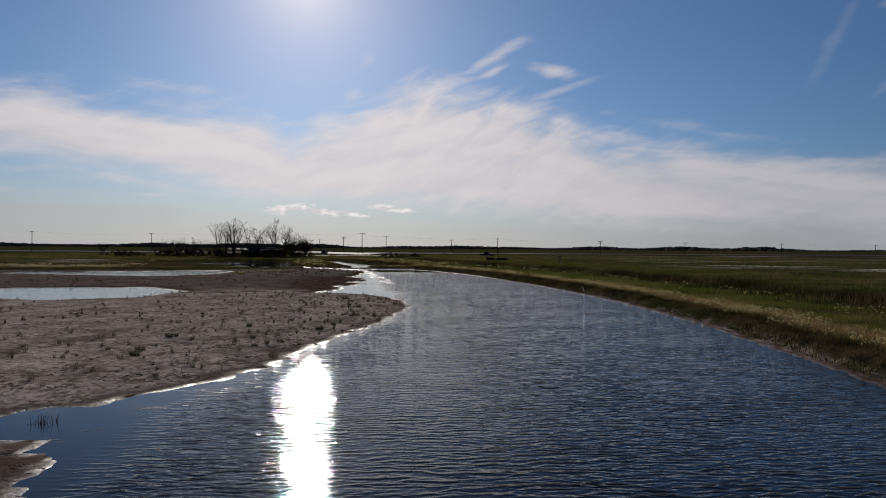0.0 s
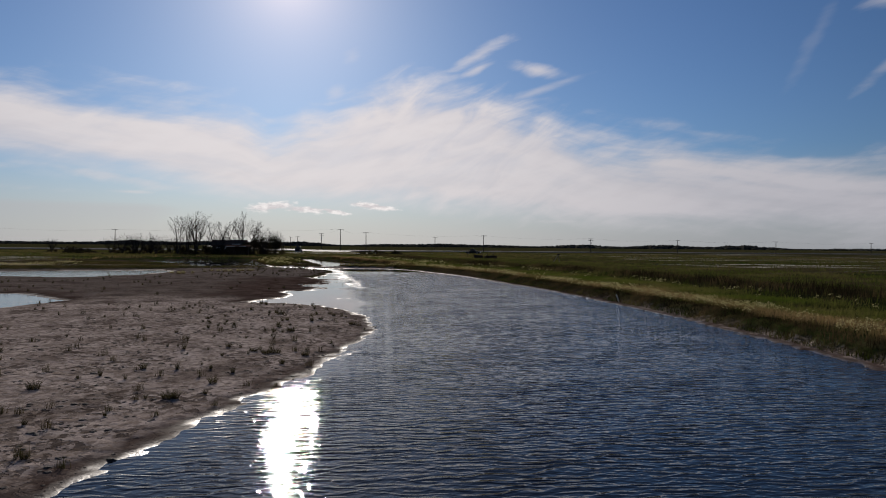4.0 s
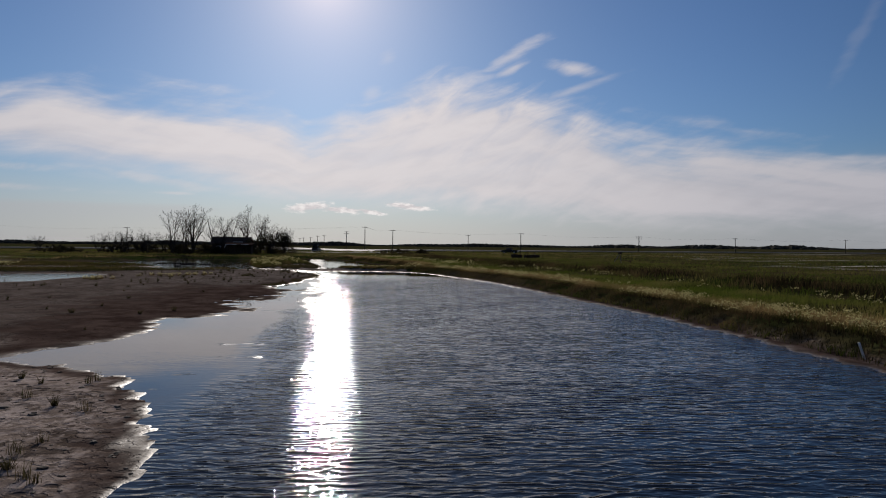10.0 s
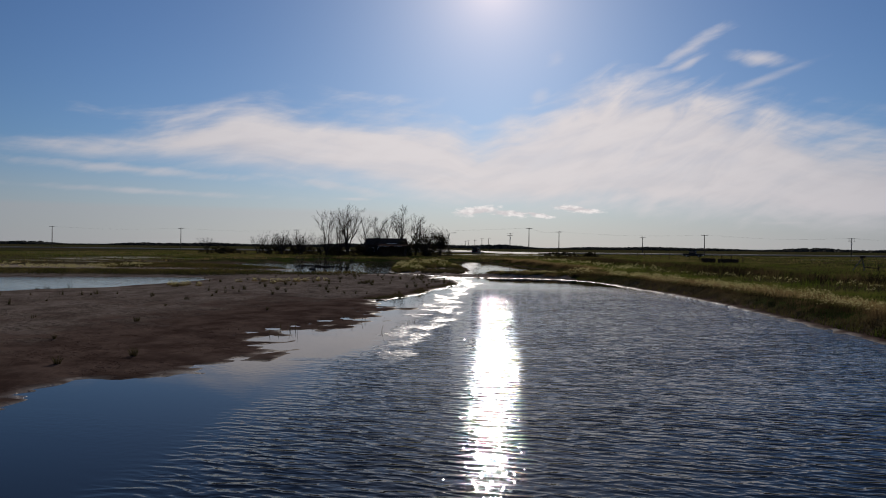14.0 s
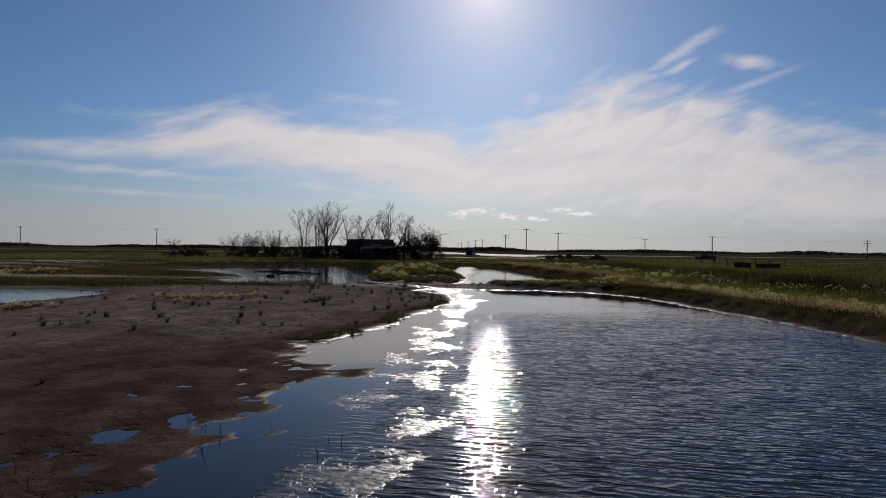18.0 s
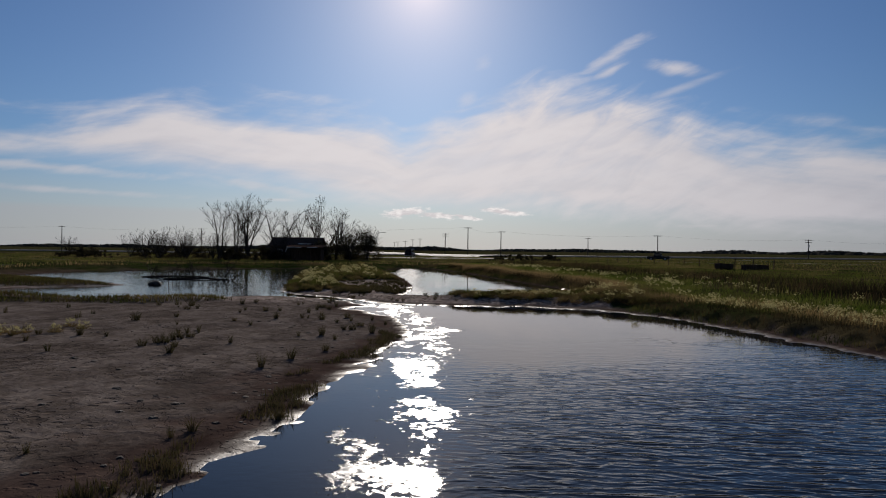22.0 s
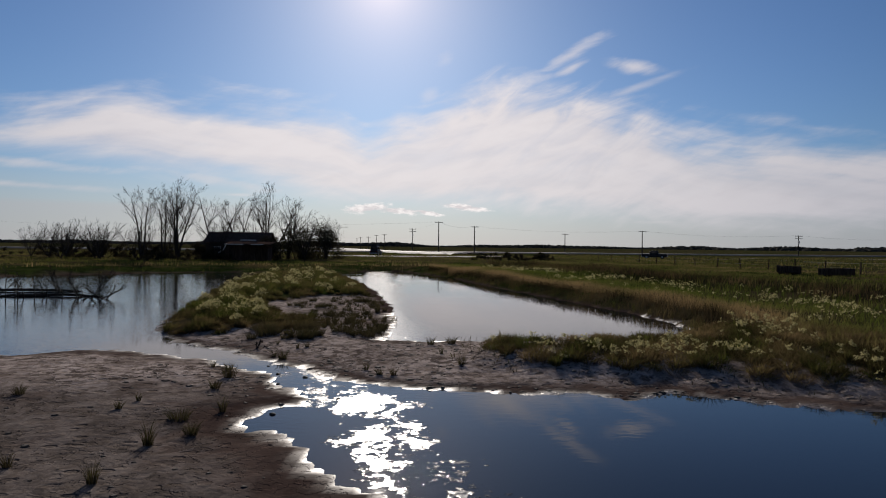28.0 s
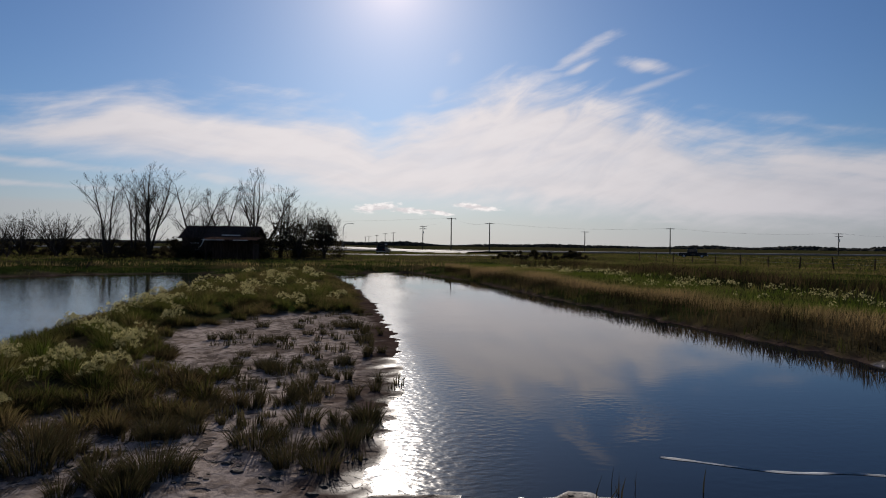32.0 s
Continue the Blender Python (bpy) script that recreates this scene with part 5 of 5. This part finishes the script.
for x, y, h, w in ((-28.3, 284.6, 1.5, 0.9), (-17.5, 283, 2.0, 0.85), (-33.8, 286, 1.5, 0.8)):
    s = base("road_sign", x, y, floor_at(x, y), 0, "dark back of a road sign on a post", "road sign", "signs at the junction")
    part("post", box_bm(0.08, 0.08, h + 0.4, 0, 0, h / 2, 0.01), METAL, s)
    part("panel", box_bm(w, 0.03, w, 0, -0.06, h, 0.0, None), SIGNBACK, s, "square dark sign panel")


# ---- roads ----
def road_strip(name, points, width, mat, lift, label):
    bm = bmesh.new()
    rows = []
    for k, p in enumerate(points):
        a, b = Vector(points[max(k - 1, 0)]), Vector(points[min(k + 1, len(points) - 1)])
        d = (b - a).normalized()
        s = Vector((-d.y, d.x))
        z = 0.78 + lift
        rows.append([bm.verts.new((p[0] + s.x * o, p[1] + s.y * o, z + dz)) for o, dz in ((-width * 0.5 - 2.5, -0.6 - lift), (-width / 2, 0.0), (0, 0.06), (width / 2, 0.0), (width * 0.5 + 2.5, -0.6 - lift))])
    for a, b in zip(rows, rows[1:]):
        for i in range(4):
            bm.faces.new((a[i], a[i + 1], b[i + 1], b[i]))
    return tagged(part(name, bm, mat), label, "road", kind="structure")


road_strip("road_1", [(-170, 900), (-88, 590), (-40, 405), (-19, 330), (-8, 296), (6, 268)], 8.0, ASPHALT, 0.35, "worn asphalt road shining in the low sun")
road_strip("road_2", [(-900, 372), (-400, 338), (-140, 322), (-30, 318), (60, 324), (300, 352), (900, 420)], 7.0, ASPHALT, 0.30, "asphalt road across the plain")
road_strip("track", [(-24, 232), (-12, 229), (0, 232), (12, 244)], 4.0, GRAVEL, 0.04, "pale gravel pull-off in the grass")


# ---- vehicles ----
def vehicle(name, x, y, turn, length, width, high, paint, label, pickup):
    root = base(name, x, y, floor_at(x, y) + 0.02, turn, label, "vehicle", "parked vehicles")
    low = high * 0.56
    part("body", box_bm(length, width, low - 0.32, 0, 0, (low + 0.32) / 2, 0.12), paint, root)
    cl = length * (0.36 if pickup else 0.62)
    cx = length * (0.02 if pickup else -0.10)
    bm = box_bm(cl, width * 0.92, high - low, cx, 0, (high + low) / 2 - 0.02, 0.08)
    for v in bm.verts:
        if v.co.z > (high + low) / 2:
            v.co.x = cx + (v.co.x - cx) * 0.82
            v.co.y *= 0.88
    cab = part("cab", bm, paint, root)
    for sy in (-1, 1):
        part("side_window", box_bm(cl * 0.70, 0.02, (high - low) * 0.55, cx, sy * width * 0.445, (high + low) / 2 + 0.02), GLASS, cab)
    for sx in (-1, 1):
        part("windscreen", box_bm(0.02, width * 0.72, (high - low) * 0.55, cx + sx * cl * 0.475, 0, (high + low) / 2), GLASS, cab)
        part("bumper", box_bm(0.16, width * 0.96, 0.20, sx * length * 0.5, 0, 0.48, 0.04), METAL, root)
        for sy in (-1, 1):
            part("lamp", box_bm(0.05, 0.22, 0.16, sx * length * 0.503, sy * width * 0.38, low - 0.22, 0.01), REDLENS if sx < 0 else PALETRIM, root)
            wheel = part("wheel", tube_bm([(sx * length * 0.31, sy * width * 0.44 - 0.11, 0.34), (sx * length * 0.31, sy * width * 0.44 + 0.11, 0.34)], [0.34, 0.34], 14), RUBBER, root)
            part("rim", tube_bm([(sx * length * 0.31, sy * (width * 0.44 + 0.115) - 0.005, 0.34), (sx * length * 0.31, sy * (width * 0.44 + 0.115) + 0.005, 0.34)], [0.2, 0.2], 10), METAL, wheel)
    if pickup:
        part("load_bed", box_bm(length * 0.34, width * 0.8, 0.05, -length * 0.31, 0, low + 0.005, 0.0), RUBBER, root, "dark bed liner")
    return root


vehicle("off_road_car", -14.3, 243, 80, 3.6, 1.7, 1.9, PAINT_DARK, "dark boxy off-road car parked on gravel", False)
vehicle("pickup_truck", 42.2, 238.3, 158, 4.9, 1.85, 1.65, PAINT_GREY, "grey pickup truck parked in the meadow", True)


# ---- troughs, fence, brace, stake ----
def trough(x, y, turn, length, tilt):
    root = base("feed_trough", x, y, floor_at(x, y), turn, "old dark timber trough in the grass", "trough", "troughs in the meadow")
    m = Matrix.Rotation(radians(tilt), 4, "Y")
    for sy in (-1, 1):
        part("side_board", box_bm(length, 0.07, 0.55, 0, sy * 0.45, 0.42, 0.01, m), OLDWOOD, root)
    for sx in (-1, 1):
        part("end_board", box_bm(0.07, 0.83, 0.55, sx * (length / 2 - 0.05), 0, 0.42, 0.01), OLDWOOD, root)
    part("bottom_board", box_bm(length - 0.1, 0.83, 0.06, 0, 0, 0.2), OLDWOOD, root)
    for sx in (-1, 1):
        part("skid", box_bm(0.14, 1.1, 0.24, sx * length * 0.33, 0, 0.06, 0.01), OLDWOOD, root)


trough(30.6, 154.1, 8, 2.5, 0)
trough(28.8, 158.0, 14, 1.7, 5)
fence = base("wire_fence", 28, 175, 0, 0, "old wire fence with leaning wooden posts", "fence")
line = [(22.5, 201), (25.2, 189.7), (28.2, 178), (31.1, 166.6), (33.0, 150)]
rng = random.Random(17)
posts = []
for (x0, y0), (x1, y1) in zip(line, line[1:]):
    n = max(1, round(math.hypot(x1 - x0, y1 - y0) / 3.9))
    posts += [(x0 + (x1 - x0) * k / n, y0 + (y1 - y0) * k / n) for k in range(n)]
heads = []
for x, y in posts:
    z = floor_at(x, y)
    a, b = rng.gauss(0, 0.05), rng.gauss(0, 0.05)
    part("post", tube_bm([(x - 28, y - 175, z - 0.2), (x - 28 + a, y - 175 + b, z + 1.15)], [0.065, 0.055], 6), OLDWOOD, fence)
    heads.append(Vector((x - 28 + a, y - 175 + b, z + 1.0)))
for drop in (0.0, 0.4):
    part("wire", tube_bm([h - Vector((0, 0, drop)) for h in heads], [0.003] * len(heads), 3), METAL, fence)
brace = base("fence_brace", 35.6, 124.6, floor_at(35.6, 124.6), -20, "broken pale timber brace leaning in the grass", "brace")
part("leaning_timber", tube_bm([(-0.75, 0, 0), (0.15, 0, 1.35)], [0.055, 0.05], 7), BLEACHED, brace, "bleached leaning timber")
part("upright", tube_bm([(0.35, 0.1, -0.1), (0.12, 0.02, 1.4)], [0.05, 0.05], 7), BLEACHED, brace, "bleached upright timber")
part("head_block", box_bm(0.5, 0.3, 0.22, 0.15, 0, 1.42, 0.03), OLDWOOD, brace, "dark block on top")
part("rail", tube_bm([(0.3, 0, 0.45), (1.5, 0.1, 0.35)], [0.05, 0.05], 6), OLDWOOD, brace)
part("short_post", tube_bm([(1.45, 0.1, -0.1), (1.5, 0.1, 0.55)], [0.07, 0.06], 6), OLDWOOD, brace)
stake = base("white_stake", 17.75, 54.6, floor_at(17.75, 54.6), 0, "short white stake leaning on the bank", "stake")
part("shaft", tube_bm([(0, 0, -0.1), (-0.16, 0.05, 0.42)], [0.032, 0.028], 7), PALETRIM, stake, "flaking white shaft")


# ---- snags, boulder and sticks in the ponds ----
def snag(x, y, reach, count, seed, label, tall=0.7):
    rng = random.Random(seed)
    root = base("dead_branches", x, y, -0.05, rng.uniform(0, 360), label, "dead branches", "snags in the pond")
    for k in range(count):
        a = rng.uniform(0, 6.283)
        bm = bmesh.new()
        bough(bm, rng, Vector((rng.uniform(-reach, reach) * 0.5, rng.uniform(-reach, reach) * 0.3, 0.0)), Vector((math.cos(a), math.sin(a) * 0.7, rng.uniform(0.1, 1.0))), tall * rng.uniform(0.8, 1.8), 0.045, 1, 5)
        part("branch", bm, BARK, root)


def drowned_log(x, y, turn, length, twigs, seed, label):
    """A waterlogged trunk lying half under, with dead limbs standing up from it."""
    rng = random.Random(seed)
    root = base("drowned_log", x, y, 0.0, turn, label, "dead branches", "snags in the pond")
    n = 9
    pts = [(-length / 2 + length * k / (n - 1), rng.uniform(-0.12, 0.12), 0.02 + 0.06 * math.sin(3.1 * k / (n - 1)) + rng.uniform(-0.02, 0.03)) for k in range(n)]
    part("trunk", tube_bm(pts, [0.03 + 0.05 * math.sin(0.5 + 2.4 * k / (n - 1)) for k in range(n)], 7), BARK, root, "dark waterlogged trunk")
    for _ in range(twigs):
        px, a = rng.uniform(-0.45, 0.5) * length, rng.uniform(0, 6.283)
        bm = bmesh.new()
        bough(bm, rng, Vector((px, rng.uniform(-0.5, 0.5), 0.0)), Vector((math.cos(a) * 0.6, math.sin(a) * 0.5, rng.uniform(0.5, 1.3))), rng.uniform(0.7, 1.5), 0.035, 1, 5)
        part("branch", bm, BARK, root)


drowned_log(-20.6, 135.0, 6, 5.0, 15, 121, "dark drowned log with dead limbs standing in the pond")
drowned_log(-23.8, 138.5, 8, 5.5, 6, 122, "fallen dead limb in the shallow pond")
snag(-17.6, 134.0, 1.2, 6, 123, "sparse dead sticks rising from the pond", 0.8)
snag(-31.5, 166.5, 2.0, 6, 124, "dead brush at the pond's far edge", 1.0)
snag(-5.6, 117.9, 0.25, 2, 125, "broken twig stuck in the mud", 0.28)


def boulder(x, y, size, seed, label):
    bm = bmesh.new()
    bmesh.ops.create_icosphere(bm, subdivisions=2, radius=1.0)
    noise.seed_set(seed)
    for v in bm.verts:
        f = 1 + 0.25 * noise.noise(v.co * 1.3)
        v.co = Vector((v.co.x * size * 1.3, v.co.y * size, v.co.z * size * 0.6)) * f
    ob = part("boulder", bm, STONE)
    ob.matrix_world = pose(x, y, size * 0.1 + min(floor_at(x, y), 0.0) * 0.0, 0, 0, seed * 40)
    tagged(ob, label, "boulder", "boulders by the stream")


boulder(-20.0, 126.8, 0.42, 3, "dark wet boulder standing in the pond")
for k, (x, y, s) in enumerate(((-3.5, 114.1, 0.10), (-4.15, 114.45, 0.09), (-4.6, 115.4, 0.07), (-3.4, 110.9, 0.10), (-2.5, 112.1, 0.08), (-3.9, 113.4, 0.07))):
    boulder(x, y, s * 0.45, 5 + k, "small dark stone at the stream's edge")
gs = np.random.default_rng(130)
for cx, cy, r, n in ((-6.5, 14.9, 0.15, 30), (-1.6, 73.6, 1.2, 30), (-0.3, 77.0, 1.0, 24), (-9, 128.8, 0.3, 6), (-4.6, 20.6, 0.8, 20), (0.4, 119.9, 0.3, 10)):
    a, q = gs.normal(0, r, n), gs.normal(0, r * 0.7, n)
    tagged(new("reed_stubs", blades("reed_stubs", cx + a, cy + q, np.full(n, -0.06), gs.uniform(0.12, 0.34, n), gs.uniform(0.012, 0.022, n), REED, gs.uniform(0, 0.6, n), gs.uniform(0, 0.3, n), 0.3, int(cy))),
           "dark reed stubs standing in shallow water", "reeds", kind="stuff")

# ---- far woods along the horizon ----
gw = np.random.default_rng(140)
n = 6500
ang = gw.uniform(-1.25, 1.25, n)
far = gw.uniform(1500, 2600, n)
keep = (wobble(ang * 40, far * 0 + 3, 9.0, 141) > -1.0)
ang, far = ang[keep], far[keep]
n = len(ang)
wx, wy = np.sin(ang) * far, np.cos(ang) * far
r, t = gw.uniform(4, 13, n), gw.uniform(3.0, 8.0, n) * (0.75 + 0.5 * wobble(ang * 40, far * 0, 6.0, 142))
t = np.clip(1.15 * t * far / 1900, 2.5, 12)
V, F = [], []
k = 5
rings = ((1.0, -0.1), (1.0, 0.45), (0.75, 0.80), (0.30, 1.0))
for s, z in rings:
    for i in range(k):
        q = 6.283 * i / k
        j = gw.uniform(0.75, 1.25, n)
        V.append(np.stack([wx + r * s * j * math.cos(q), wy + r * s * j * math.sin(q), 0.6 + t * z * gw.uniform(0.8, 1.2, n)], 1))
V = np.stack(V, 1)
o = (np.arange(n) * k * 4)[:, None]
for a in range(3):
    for i in range(k):
        F.append(np.concatenate([o + a * k + i, o + a * k + (i + 1) % k, o + (a + 1) * k + (i + 1) % k, o + (a + 1) * k + i], 1))
layers = (("tone", np.repeat(gw.uniform(0, 0.8, n), k * 4)), ("dry", np.zeros(n * k * 4)))
tagged(new("far_woods", raw_mesh("far_woods", V.reshape(-1, 3), np.concatenate(F), HAZEDLEAF, layers)), "dark broken line of woods on the horizon", "woods", kind="stuff")

# ---- pale foam line on the inner pond ----
bm = bmesh.new()
rows = []
for k in range(49):
    f = k / 48
    x = 1.0 + 5.4 * f
    y = 121.22 - 0.55 * math.sin(min(1.0, 3.0 * f) * 1.5708) + 0.10 * math.sin(7 * f) * f + 0.03 * math.sin(23 * f) + 0.45 * max(0.0, f - 0.55)
    w = 0.028 + 0.015 * math.sin(31 * f) + 0.009 * math.sin(67 * f)
    rows.append((bm.verts.new((x, y - w, 0.004)), bm.verts.new((x, y, 0.012)), bm.verts.new((x, y + w, 0.004))))
for a, b in zip(rows, rows[1:]):
    bm.faces.new((a[0], b[0], b[1], a[1]))
    bm.faces.new((a[1], b[1], b[2], a[2]))
tagged(part("foam_line", bm, PALETRIM), "pale line of foam adrift on the pond", "foam", kind="stuff")
